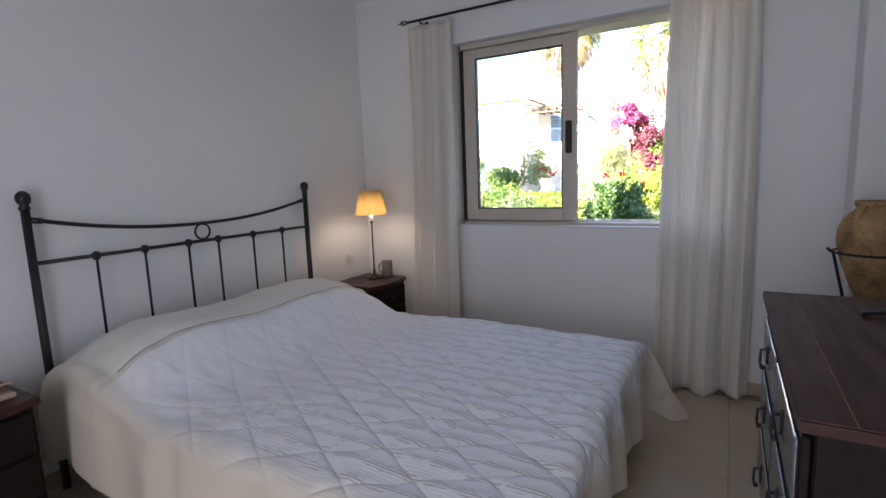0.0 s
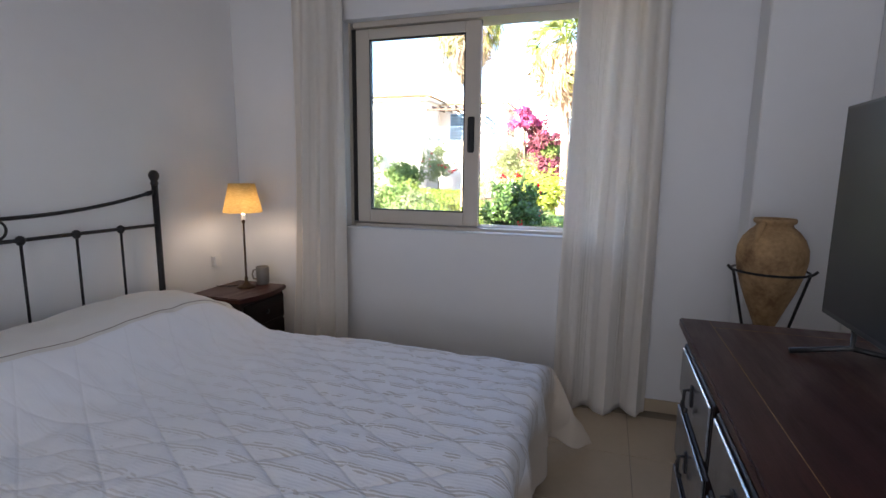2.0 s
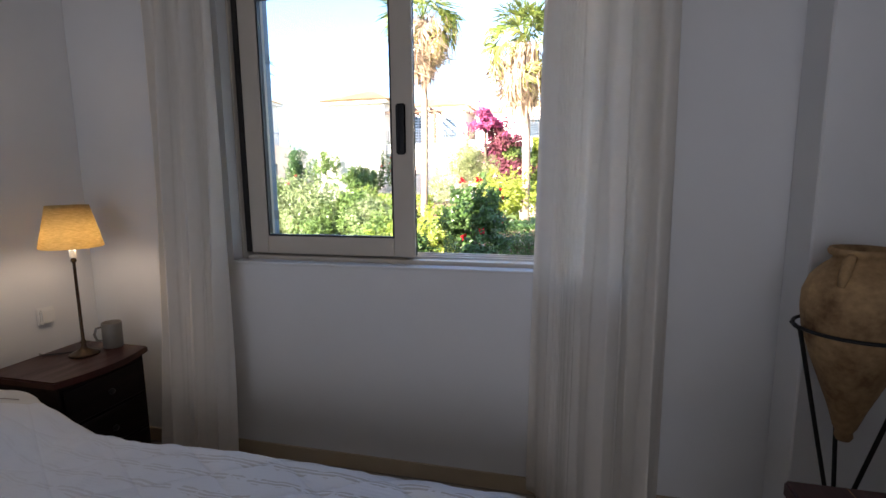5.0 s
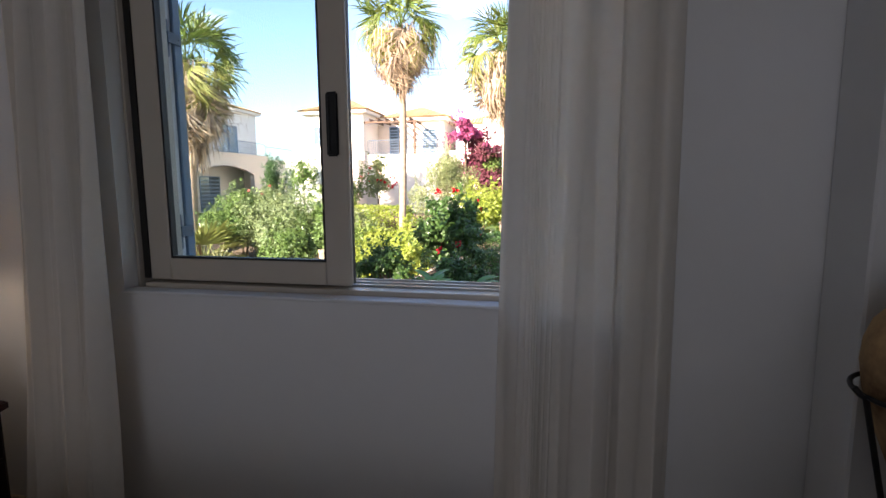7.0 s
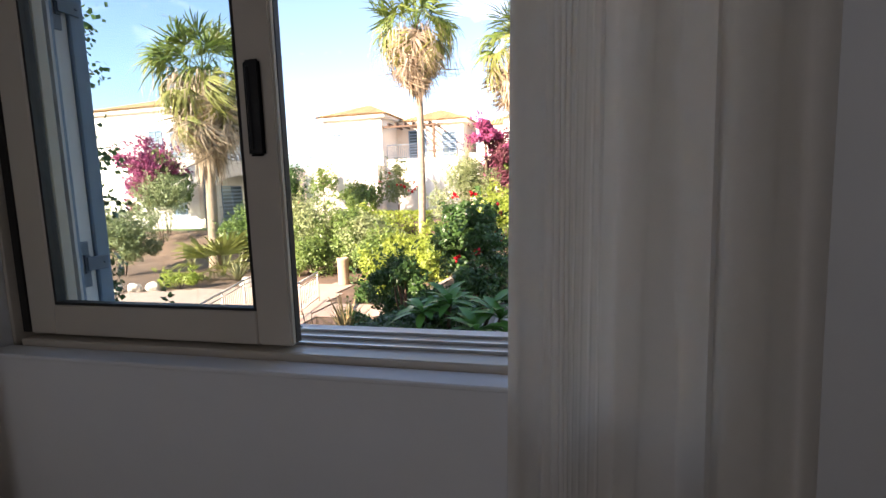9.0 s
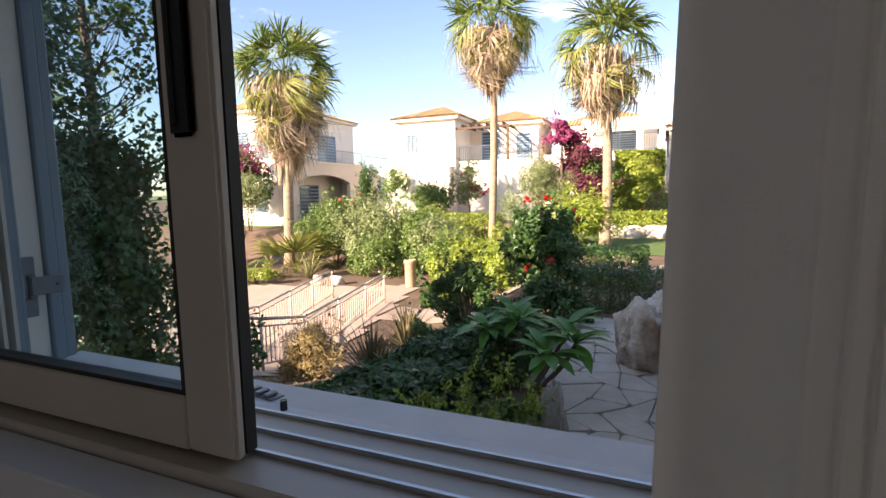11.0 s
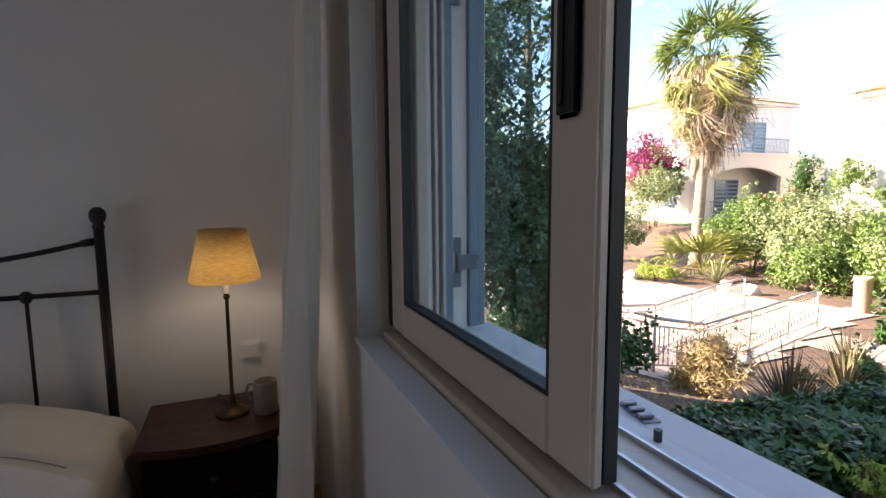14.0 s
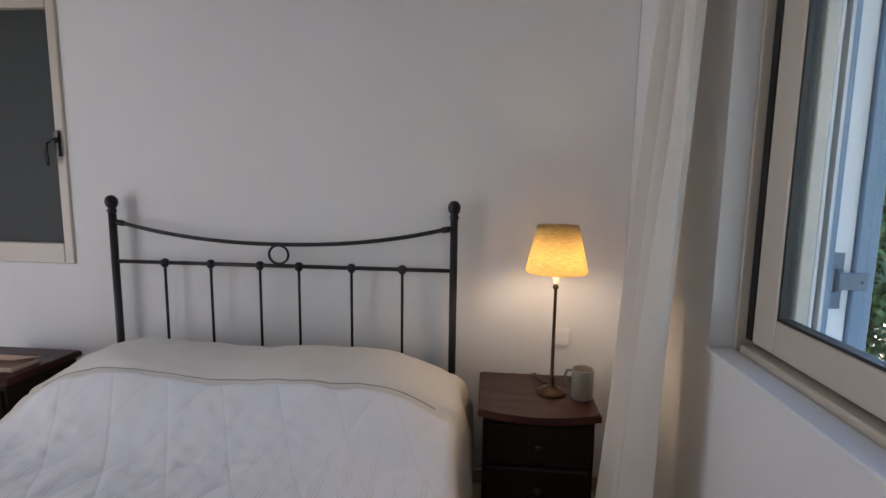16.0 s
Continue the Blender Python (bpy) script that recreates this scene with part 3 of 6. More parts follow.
table_lamp()
bm = bmesh.new()
lathe(bm, [(0, 0.002), (0.038, 0), (0.041, 0.004), (0.042, 0.116), (0.040, 0.12), (0.037, 0.116), (0.036, 0.02), (0, 0.018)], 28, (0.350, -0.232, 0.606))
tube(bm, [(0.331, -0.268, 0.71), (0.322, -0.288, 0.708), (0.318, -0.296, 0.68), (0.322, -0.288, 0.65), (0.331, -0.268, 0.645)], 0.0055, 8)
tagged(part("mug", bm, M["candlewhite"], smooth=True), "plain cream ceramic mug standing on the nightstand", "mug")
bm = bmesh.new()
tube(bm, [(0.25, -0.345, 0.611), (0.20, -0.38, 0.6105), (0.15, -0.41, 0.6105), (0.118, -0.40, 0.6105), (0.108, -0.385, 0.600), (0.06, -0.37, 0.45)], 0.003, 8)
tagged(part("power_cord", bm, M["black_plastic"], smooth=True), "thin black lamp cord running to the wall socket", "cable")
sock = thing("wall_socket", (0.0, -0.27, 0.745), "white plastic wall socket beside the bed", "socket")
part("plate", boxes((0.0005, 0.010, -0.041, 0.041, -0.041, 0.041), bevel=0.003, seg=2), M["white_plastic"], sock)
part("cover", boxes((0.010, 0.026, -0.034, 0.034, -0.034, 0.034), bevel=0.005, seg=2), M["white_plastic"], sock)


# ---- curtains ----
def curtain(name, x0b, x1b, x0t, x1t, folds, seed, label, zb=0.015, zt=2.46, flare=0.0, pleats=(0.1, 0.5), hug=False):
    rnd = random.Random(seed)
    N, K = 400, 60
    ph = [rnd.uniform(-0.6, 0.6) for _ in range(folds + 1)]
    am = [rnd.uniform(0.55, 1.0) for _ in range(folds + 1)]
    verts, faces = [], []
    for k in range(K + 1):
        h = k / K
        z = zb + (zt - zb) * h
        a, b = x0b + (x0t - x0b) * h ** 1.5, x1b + (x1t - x1b) * h ** 1.5
        for i in range(N + 1):
            u = i / N
            c = u * folds
            q = int(min(c, folds - 1))
            A = am[q] * (1 - (c - q)) + am[q + 1] * (c - q)
            p = ph[q] * (1 - (c - q)) + ph[q + 1] * (c - q)
            s = math.sin(2 * math.pi * c + p + 0.5 * math.sin(h * 3 + q))
            amp = (0.066 - 0.032 * h) * A
            soft = 0.5 + 0.5 * noise.noise(Vector((c * 0.9, h * 1.3, seed)))
            y = -0.085 - flare * (1 - h) ** 1.4 + amp * (0.6 + 0.8 * soft) * (abs(s) ** 0.75 * (1 if s > 0 else -1)) + 0.012 * noise.noise(Vector((u * 7, h * 3, seed)))
            if hug:
                k2 = sstep(u, 0.0, 0.16)
                y = y * k2 + (-0.022 - 0.012 * math.sin(h * 5)) * (1 - k2)
            if pleats[0] < u < pleats[1]:
                y -= 0.0035 * max(0, 1 - 5 * abs((u * 44) % 1 - 0.5))
            x = a + (b - a) * u + 0.01 * math.sin(4 * math.pi * c + h * 2) * (1 - h)
            z2 = z + (0.012 * math.sin(c * 2.2 + seed) if k == 0 else 0)
            verts.append((x, min(y, -0.016), z2))
    for k in range(K):
        for i in range(N):
            a = k * (N + 1) + i
            faces.append((a, a + 1, a + N + 2, a + N + 1))
    ob = raw(name, verts, faces, M["curtain"], smooth=True)
    md = ob.modifiers.new("thick", "SOLIDIFY")
    md.thickness = 0.002
    return tagged(ob, label, "curtain", "window curtains")


curtain("curtain", 0.56, 0.945, 0.55, 0.915, 3, 3, "cream curtain hanging in folds beside the nightstand", flare=0.13, pleats=(0.7, 0.9))
curtain("curtain", 2.272, 2.79, 2.325, 2.77, 3, 8, "cream curtain gathered in folds beside the pier", flare=0.03, pleats=(0.14, 0.34), hug=True)
rod = thing("curtain_rod", (0, -0.1, 2.49), "black wrought-iron curtain rod with twisted cage finials", "curtain rod")
bm = bmesh.new()
tube(bm, [(0.56, 0, 0), (2.95, 0, 0)], 0.009, 12)
part("rod", bm, M["iron"], rod, smooth=True)
for s, x in ((-1, 0.56), (1, 2.95)):
    bm = bmesh.new()
    for k in range(4):
        tube(bm, [(x + s * 0.07 * i / 10, 0.018 * math.sin(math.pi * i / 10) * math.cos(k * math.pi / 2 + i * 0.25), 0.018 * math.sin(math.pi * i / 10) * math.sin(k * math.pi / 2 + i * 0.25)) for i in range(11)], 0.003, 6)
    tube(bm, [(x + s * 0.07, 0, 0), (x + s * 0.085, 0, 0)], 0.005, 8)
    part("finial", bm, M["iron"], rod, smooth=True)
for x in (0.66, 2.85):
    bm = bmesh.new()
    tube(bm, [(x, 0, -0.012), (x, 0.02, -0.02), (x, 0.095, -0.02)], 0.006, 8)
    box(bm, x - 0.015, x + 0.015, 0.095, 0.0995, -0.05, 0.01, 0.001)
    part("bracket", bm, M["iron"], rod)


# ---- chest of drawers ----
def chest():
    c = thing("chest_of_drawers", (2.78, -1.72, 0), "dark mahogany chest of drawers with metal-faced drawers", "chest of drawers")
    # local x: depth away from the room, y: along
    L = 0.555
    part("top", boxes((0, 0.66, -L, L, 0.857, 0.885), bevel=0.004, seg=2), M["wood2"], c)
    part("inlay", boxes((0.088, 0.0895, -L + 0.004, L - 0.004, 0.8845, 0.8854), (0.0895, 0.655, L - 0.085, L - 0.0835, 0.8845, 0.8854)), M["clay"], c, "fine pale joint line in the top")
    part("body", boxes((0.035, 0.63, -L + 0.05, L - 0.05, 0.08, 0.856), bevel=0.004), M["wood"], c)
    for y in (-L + 0.08, L - 0.08):
        for x in (0.06, 0.6):
            part("foot", boxes((x - 0.025, x + 0.025, y - 0.03, y + 0.03, 0, 0.079)), M["wood"], c)
    M["slate"] = material("grey_metal_panel", (0.36, 0.37, 0.40), 0.26, metal=0.8, color2=(0.20, 0.20, 0.22), scale=6, stretch=(1, 4, 1))
    for r, (z0, z1) in enumerate(((0.655, 0.82), (0.44, 0.625), (0.225, 0.41))):
        for s in (-1, 1):
            ya, yb = (0.015, L - 0.07) if s > 0 else (-L + 0.07, -0.015)
            d = part("drawer", boxes((0.014, 0.034, ya, yb, z0, z1), bevel=0.004), M["wood"], c)
            part("panel", boxes((0.006, 0.014, ya + 0.012, yb - 0.012, z0 + 0.010, z1 - 0.010), bevel=0.003), M["slate"], d, "brushed grey metal inset")
            ym = (ya + yb) / 2
            h = bmesh.new()
            box(h, 0.001, 0.006, ym - 0.014, ym + 0.014, (z0 + z1) / 2 - 0.03, (z0 + z1) / 2 + 0.03, 0.002)
            zc = (z0 + z1) / 2
            tube(h, [(0.0, ym, zc + 0.018), (-0.014, ym, zc + 0.016), (-0.016, ym, zc - 0.03), (-0.008, ym, zc - 0.042)], 0.0045, 8)
            lathe(h, [(0, -0.012), (0.008, -0.007), (0.008, 0.003), (0, 0.008)], 10, (-0.009, ym, zc - 0.042))
            part("handle", h, M["iron"], d, "black iron drop pull", True)


chest()


def amphora():
    a = thing("amphora", (3.247, -0.385, 0), "weathered ochre clay amphora with a chipped neck on an iron tripod", "amphora")
    bm = bmesh.new()
    P = [(0, 0.585), (0.018, 0.587), (0.024, 0.60), (0.022, 0.615), (0.03, 0.63), (0.048, 0.69), (0.078, 0.77), (0.108, 0.85), (0.132, 0.93), (0.141, 0.99), (0.138, 1.04), (0.122, 1.085), (0.096, 1.118), (0.076, 1.135), (0.07, 1.147), (0.082, 1.155), (0.085, 1.165), (0.081, 1.174), (0.070, 1.172), (0.062, 1.15), (0.062, 1.13), (0.1, 1.09), (0.12, 1.03), (0.0, 0.9)]
    lathe(bm, P, 48)
    for v in bm.verts:
        k = 1 + 0.02 * noise.noise(v.co * 9) + 0.008 * noise.noise(v.co * 30)
        v.co.x *= k
        v.co.y *= k
    m = material("aged_clay_body", (0.56, 0.36, 0.17), 0.8, color2=(0.12, 0.055, 0.022), scale=8, bump=0.005, bscale=25)
    part("jar", bm, m, a, smooth=True)
    bm = bmesh.new()
    tube(bm, [(-0.055, -0.055, 1.155), (-0.072, -0.075, 1.14), (-0.085, -0.088, 1.105), (-0.092, -0.093, 1.075)], [0.013, 0.015, 0.014, 0.008], 8)
    part("broken_handle", bm, m, a, "stub of a broken clay handle", True)
    bm = bmesh.new()
    ring = [(0.152 * math.cos(t), 0.152 * math.sin(t), 0.935) for t in [2 * math.pi * k / 40 for k in range(41)]]
    tube(bm, ring, 0.0055, 8, cap=False)
    for t in (188, 335, 80):
        c, s = math.cos(radians(t)), math.sin(radians(t))
        tube(bm, [(0.178 * c, 0.178 * s, 0.955), (0.165 * c, 0.165 * s, 0.94), (0.152 * c, 0.152 * s, 0.93), (0.03 * c, 0.03 * s, 0.40), (0.03 * c, 0.03 * s, 0.36), (0.16 * c, 0.16 * s, 0.006)], 0.0065, 8)
    tube(bm, [(0.032 * math.cos(t), 0.032 * math.sin(t), 0.40) for t in [2 * math.pi * k / 20 for k in range(21)]], 0.004, 6, cap=False)
    part("tripod_stand", bm, M["iron"], a, "black iron tripod stand", True)


amphora()


def television():
    t = thing("television", (3.14, -1.765, 0.885), "black flat television standing on the chest of drawers", "television")
    part("back_case", boxes((0.012, 0.045, -0.48, 0.48, 0.09, 0.66), bevel=0.008, seg=2), M["black_plastic"], t)
    part("bezel", boxes((0.0, 0.012, -0.49, 0.49, 0.086, 0.67), bevel=0.002), M["black_plastic"], t)
    part("screen", boxes((-0.002, -0.0005, -0.482, 0.482, 0.102, 0.662)), M["screen"], t, "dark glossy screen")
    for y in (-0.33, 0.33):
        bm = bmesh.new()
        tube(bm, [(-0.12, y, 0.008), (0.02, y, 0.03), (0.02, y, 0.09)], 0.008, 8)
        tube(bm, [(0.15, y, 0.008), (0.02, y, 0.03)], 0.008, 8)
        part("foot", bm, M["black_plastic"], t, smooth=True)


television()

tb = thing("tissue_box", (0.33, -2.72, 0.606), "small tan paperback book lying on the nightstand", "book")
bm = bmesh.new()
box(bm, -0.07, 0.07, -0.10, 0.10, 0.0, 0.02, 0.003)
part("pages", bm, material("tan_paper", (0.46, 0.34, 0.26), 0.8), tb)
bm = bmesh.new()
box(bm, -0.072, 0.072, -0.102, 0.102, 0.0205, 0.024, 0.001)
bmesh.ops.rotate(bm, verts=bm.verts, cent=(-0.07, 0, 0.02), matrix=Euler((0, radians(-14), 0)).to_matrix())
part("cover", bm, material("worn_card", (0.62, 0.42, 0.30), 0.7), tb, "light brown card cover")
tb.name = "book"

# ---- outdoor materials ----
M["soil"] = material("brown_garden_soil", (0.17, 0.105, 0.065), 0.95, color2=(0.09, 0.06, 0.04), scale=1.2, bump=0.02, bscale=14)
M["lawn"] = material("mown_grass", (0.10, 0.16, 0.03), 0.9, color2=(0.07, 0.12, 0.025), scale=3, bump=0.02, bscale=60)
M["plaza"] = material("pinkish_paving", (0.42, 0.32, 0.25), 0.8, color2=(0.36, 0.27, 0.21), scale=1.5, bump=0.003, bscale=30)
M["lime"] = material("pale_limestone", (0.68, 0.63, 0.54), 0.88, color2=(0.36, 0.27, 0.19), scale=3.2, bump=0.035, bscale=11, detail=9)
M["flag"] = material("buff_flagstone", (0.62, 0.55, 0.46), 0.75, color2=(0.44, 0.37, 0.29), scale=3, bump=0.006, bscale=18)
M["mortar"] = material("grey_mortar", (0.34, 0.29, 0.235), 0.95, color2=(0.20, 0.165, 0.13), scale=6, bump=0.008, bscale=30)
M["bark"] = material("grey_brown_bark", (0.16, 0.11, 0.075), 0.95, color2=(0.08, 0.055, 0.04), scale=6, bump=0.02, bscale=20, stretch=(1, 1, 0.4))
M["palmbark"] = material("pale_palm_trunk", (0.36, 0.27, 0.19), 0.95, color2=(0.22, 0.16, 0.11), scale=3, bump=0.02, bscale=12, stretch=(1, 1, 3))
M["render"] = material("white_house_render", (0.80, 0.75, 0.67), 0.9, color2=(0.76, 0.70, 0.62), scale=0.8, bump=0.004, bscale=30)
# darker copy of the white render, shade put into its colour; also trim
M["render_shade_trim"] = material("shade_and_trim_render", (0.74, 0.63, 0.52), 0.9, color2=(0.70, 0.59, 0.48), scale=0.8, bump=0.004, bscale=30)
M["rooftile"] = material("ochre_clay_roof_tile", (0.52, 0.35, 0.17), 0.85, color2=(0.40, 0.25, 0.11), scale=2.5, bump=0.01, bscale=14, random_amt=0.2)
M["painted_metal"] = material("cream_painted_rail", (0.60, 0.50, 0.42), 0.5, color2=(0.44, 0.36, 0.28), scale=6)
M["bluemetal"] = material("slate_blue_metal", (0.10, 0.14, 0.19), 0.5)
M["houseglass"] = material("far_window_pane", (0.05, 0.08, 0.10), 0.08, spec=0.8)
M["pergola"] = material("brown_pergola_timber", (0.12, 0.07, 0.045), 0.8, color2=(0.08, 0.05, 0.03), scale=5)


def leafmat(name, a, b, trans=0.3, rough=0.45, amt=0.35):
    return material(name, a, rough, color2=b, scale=1.8, trans=trans, random_amt=amt, spec=0.4)


L = {
    "dark": leafmat("dark_green_leaf", (0.045, 0.10, 0.025), (0.075, 0.14, 0.035), 0.3, 0.35),
    "mid": leafmat("mid_green_leaf", (0.115, 0.19, 0.04), (0.17, 0.23, 0.06)),
    "bright": leafmat("yellow_green_leaf", (0.25, 0.33, 0.045), (0.34, 0.39, 0.07), 0.45),
    "grey": leafmat("grey_green_leaf", (0.19, 0.24, 0.10), (0.27, 0.30, 0.13)),
    "conifer": leafmat("blue_green_conifer", (0.055, 0.12, 0.065), (0.08, 0.15, 0.08), 0.15, 0.7),
    "dry": leafmat("dry_golden_stem", (0.38, 0.29, 0.13), (0.24, 0.19, 0.09), 0.3, 0.8),
    "flax": leafmat("bronze_flax_leaf", (0.12, 0.09, 0.05), (0.10, 0.12, 0.05), 0.2, 0.5),
    "agave": leafmat("pale_striped_leaf", (0.36, 0.34, 0.17), (0.24, 0.25, 0.12), 0.3, 0.6),
    "magenta": leafmat("magenta_bract", (0.40, 0.07, 0.20), (0.20, 0.05, 0.09), 0.35, 0.7),
    "purple": leafmat("dusky_bract", (0.22, 0.05, 0.09), (0.12, 0.05, 0.05), 0.35, 0.7),
    "red": leafmat("red_petal", (0.60, 0.008, 0.02), (0.42, 0.004, 0.012), 0.4, 0.6, 0.2),
    "pink": leafmat("pink_petal", (0.65, 0.16, 0.14), (0.5, 0.1, 0.1), 0.4, 0.6, 0.2),
    "palmgreen": leafmat("green_palm_blade", (0.10, 0.17, 0.035), (0.20, 0.23, 0.05), 0.35, 0.5),
    "palmyellow": leafmat("yellowed_palm_blade", (0.30, 0.29, 0.08), (0.19, 0.22, 0.05), 0.4, 0.6),
    "palmdead": leafmat("dead_palm_blade", (0.50, 0.39, 0.27), (0.26, 0.19, 0.13), 0.3, 0.85, 0.5),
    "frangi": leafmat("glossy_long_leaf", (0.09, 0.23, 0.045), (0.13, 0.30, 0.06), 0.35, 0.28, 0.2),
}


def rawnp(name, v, f, mat, parent=None, label="", smooth=False):
    """A mesh from numpy arrays of corners and four-sided faces."""
    me = bpy.data.meshes.new(name)
    me.vertices.add(len(v))
    me.vertices.foreach_set("co", np.asarray(v, dtype=np.float32).ravel())
    k = f.shape[1]
    me.loops.add(f.size)
    me.loops.foreach_set("vertex_index", f.astype(np.int32).ravel())
    me.polygons.add(len(f))
    me.polygons.foreach_set("loop_start", np.arange(0, f.size, k, dtype=np.int32))
    me.update(calc_edges=True)
    me.materials.append(mat)
    if smooth:
        me.shade_smooth()
    ob = new(name, me)
    ob.parent = parent
    if label:
        ob["label"] = label
    return ob


def unit(a):
    return a / (np.linalg.norm(a, axis=1, keepdims=True) + 1e-9)


def leaves(pts, dirs, length, width, rg, droop=0.2, var=0.35):
    """Diamond leaves at pts that point along dirs, folded a little at the midrib."""
    n = len(pts)
    nr = unit(dirs + rg.normal(0, 0.45, (n, 3)) + np.array([0, 0, 0.25]))
    tg = unit(np.cross(nr, rg.normal(0, 1, (n, 3))))
    d = unit(tg + 0.35 * nr + np.array([0, 0, -droop]))
    s = unit(np.cross(d, nr))
    ln = (length * rg.uniform(1 - var, 1 + var, n))[:, None]
    w = width * ln / length
    v = np.stack([pts, pts + d * ln * 0.5 + s * w * 0.5, pts + d * ln, pts + d * ln * 0.5 - s * w * 0.5], 1).reshape(-1, 3)
    f = np.arange(4 * n).reshape(n, 4)
    return v, f


def clumps(rg, rad, k, lump=0.38, low=-0.7):
    c = unit(rg.normal(0, 1, (k, 3)))
    c[:, 2] = np.where(c[:, 2] < low, -c[:, 2], c[:, 2])
    c *= rg.uniform(0.2, 0.98, (k, 1)) ** 0.8
    return c * rad * 0.9, lump * rg.uniform(0.45, 1.25, k)


def cloud_points(rg, rad, n, k, lump=0.38):
    """Points and outward directions over an uneven cluster of clumps."""
    rad = np.array(rad, float)
    c, s = clumps(rg, rad, k, lump)
    pick = rg.integers(0, k, n)
    d = unit(rg.normal(0, 1, (n, 3)))
    r = rg.uniform(0.55, 1.05, (n, 1)) ** 0.5
    p = c[pick] + d * r * s[pick][:, None] * rad.mean()
    return p, unit(d * 0.8 + p / rad * 0.5)


def stems(parent, base_r, h, n, rg, r=0.02, mat="bark", name="stem", curve=0.3):
    bm = bmesh.new()
    for i in range(n):
        a = rg.uniform(0, 2 * math.pi)
        ex, ey = base_r * math.cos(a) * rg.uniform(0.2, 1), base_r * math.sin(a) * rg.uniform(0.2, 1)
        hh = h * rg.uniform(0.6, 1.0)
        tube(bm, [(ex * 0.15, ey * 0.15, -0.05), (ex * 0.35 + rg.normal(0, 0.03), ey * 0.35, hh * 0.4), (ex * 0.7, ey * 0.7, hh * 0.75), (ex, ey, hh)], [r, r * 0.8, r * 0.6, r * 0.3], 5)
    ob = part(name, bm, M[mat], parent, smooth=True)
    ob["kind"] = "stuff"
    return ob


def bush(name, x, y, z, rad, n, leaf, mat, label, seed, k=14, flowers=None, cat_="shrub", lump=0.38, stem_r=0.02, nst=6, group=""):
    """A shrub: stems, a crown of many leaves in uneven clumps, and flowers if it has any."""
    rg = np.random.default_rng(seed)
    t = thing(name, (x, y, z), label, cat_, group)
    rx, ry, rz_ = rad
    p, d = cloud_points(rg, rad, n, k, lump)
    p[:, 2] += rz_ * 0.95
    keep = p[:, 2] > 0.02
    p, d = p[keep], d[keep]
    # loose shoots that break the outline
    m = max(6, n // 110)
    for q in range(m):
        i = rg.integers(0, len(p))
        if p[i][2] < rz_ * 0.7:
            continue
        sd = unit((d[i] + np.array([0, 0, 0.9]))[None])[0]
        w = rg.uniform(0, 1, (22, 1)) * leaf[0] * 4.5
        p = np.concatenate([p, p[i] + sd * w])
        d = np.concatenate([d, rg.normal(0, 1, (22, 3)) + sd])
    v, f = leaves(p, d, leaf[0], leaf[1], rg)
    rawnp("foliage", v, f, L[mat], t)
    stems(t, min(rx, ry) * 0.7, rz_ * 1.5, nst, rg, stem_r)
    if flowers:
        fm, fn, fs = flowers
        p, d = cloud_points(rg, [a * 1.15 for a in rad], fn * 3, max(4, k // 2), lump)
        far = np.linalg.norm(p / np.array(rad), axis=1)
        p = p[np.argsort(-far)[:fn]]
        p[:, 2] += rz_ * 0.95
        p = p[p[:, 2] > rz_ * 0.4]
        for q in p:
            m = 7
            dd = np.stack([np.cos(np.arange(m) * 2 * math.pi / m), -0.7 * np.ones(m), np.sin(np.arange(m) * 2 * math.pi / m)], 1)
            a, b = leaves(np.repeat(q[None], m, 0), dd, fs, fs * 0.75, rg, 0, 0.15)
            rawnp("flower", a, b, L[fm], t, "open red flower" if fm == "red" else "small pink flower")
    return t


def hedge(name, x0, x1, y0, y1, z0, z1, n, leaf, mat, label, seed, rz=0.0, top=True):
    """A clipped hedge: leaves over the faces of a rough block with an uneven surface, and twigs inside."""
    rg = np.random.default_rng(seed)
    cx, cy = (x0 + x1) / 2, (y0 + y1) / 2
    t = thing(name, (cx, cy, z0), label, "hedge", "", rz)
    hx, hy, h = (x1 - x0) / 2, (y1 - y0) / 2, z1 - z0
    u = rg.uniform(-1, 1, (n, 3))
    w = np.array([hy * h, hx * h, hx * hy * 2])
    ax = rg.choice(3, n, p=w / w.sum())
    sgn = np.sign(rg.uniform(-1, 1, n))
    u[np.arange(n), ax] = sgn
    u[:, 2] = np.where(ax == 2, 1, u[:, 2])
    p = u * np.array([hx, hy, h / 2]) + np.array([0, 0, h / 2])
    nrm = np.zeros((n, 3))
    nrm[np.arange(n), ax] = np.where(ax == 2, 1, sgn)
    bump = np.array([noise.noise(Vector((q[0] * 2.2 + seed, q[1] * 2.2, q[2] * 2.2))) + 0.5 * noise.noise(Vector((q[0] * 6, q[1] * 6, q[2] * 6))) for q in p])
    p += nrm * (bump[:, None] * 0.12 * min(1, h) - rg.uniform(0, 0.12, (n, 1)) * min(1, h))
    v, f = leaves(p, nrm + np.array([0, 0, 0.4]), leaf[0], leaf[1], rg, 0.1)
    rawnp("foliage", v, f, L[mat], t)
    bm = bmesh.new()
    for i in range(int(10 + (x1 - x0) * 7)):
        a, b = rg.uniform(-hx, hx) * 0.9, rg.uniform(-hy, hy) * 0.8
        tube(bm, [(a, b, -0.05), (a + rg.normal(0, 0.06), b + rg.normal(0, 0.05), h * 0.5), (a + rg.normal(0, 0.12), b + rg.normal(0, 0.1), h * 0.9)], [0.014, 0.010, 0.005], 5)
    part("stem", bm, M["bark"], t)["kind"] = "stuff"
    return t


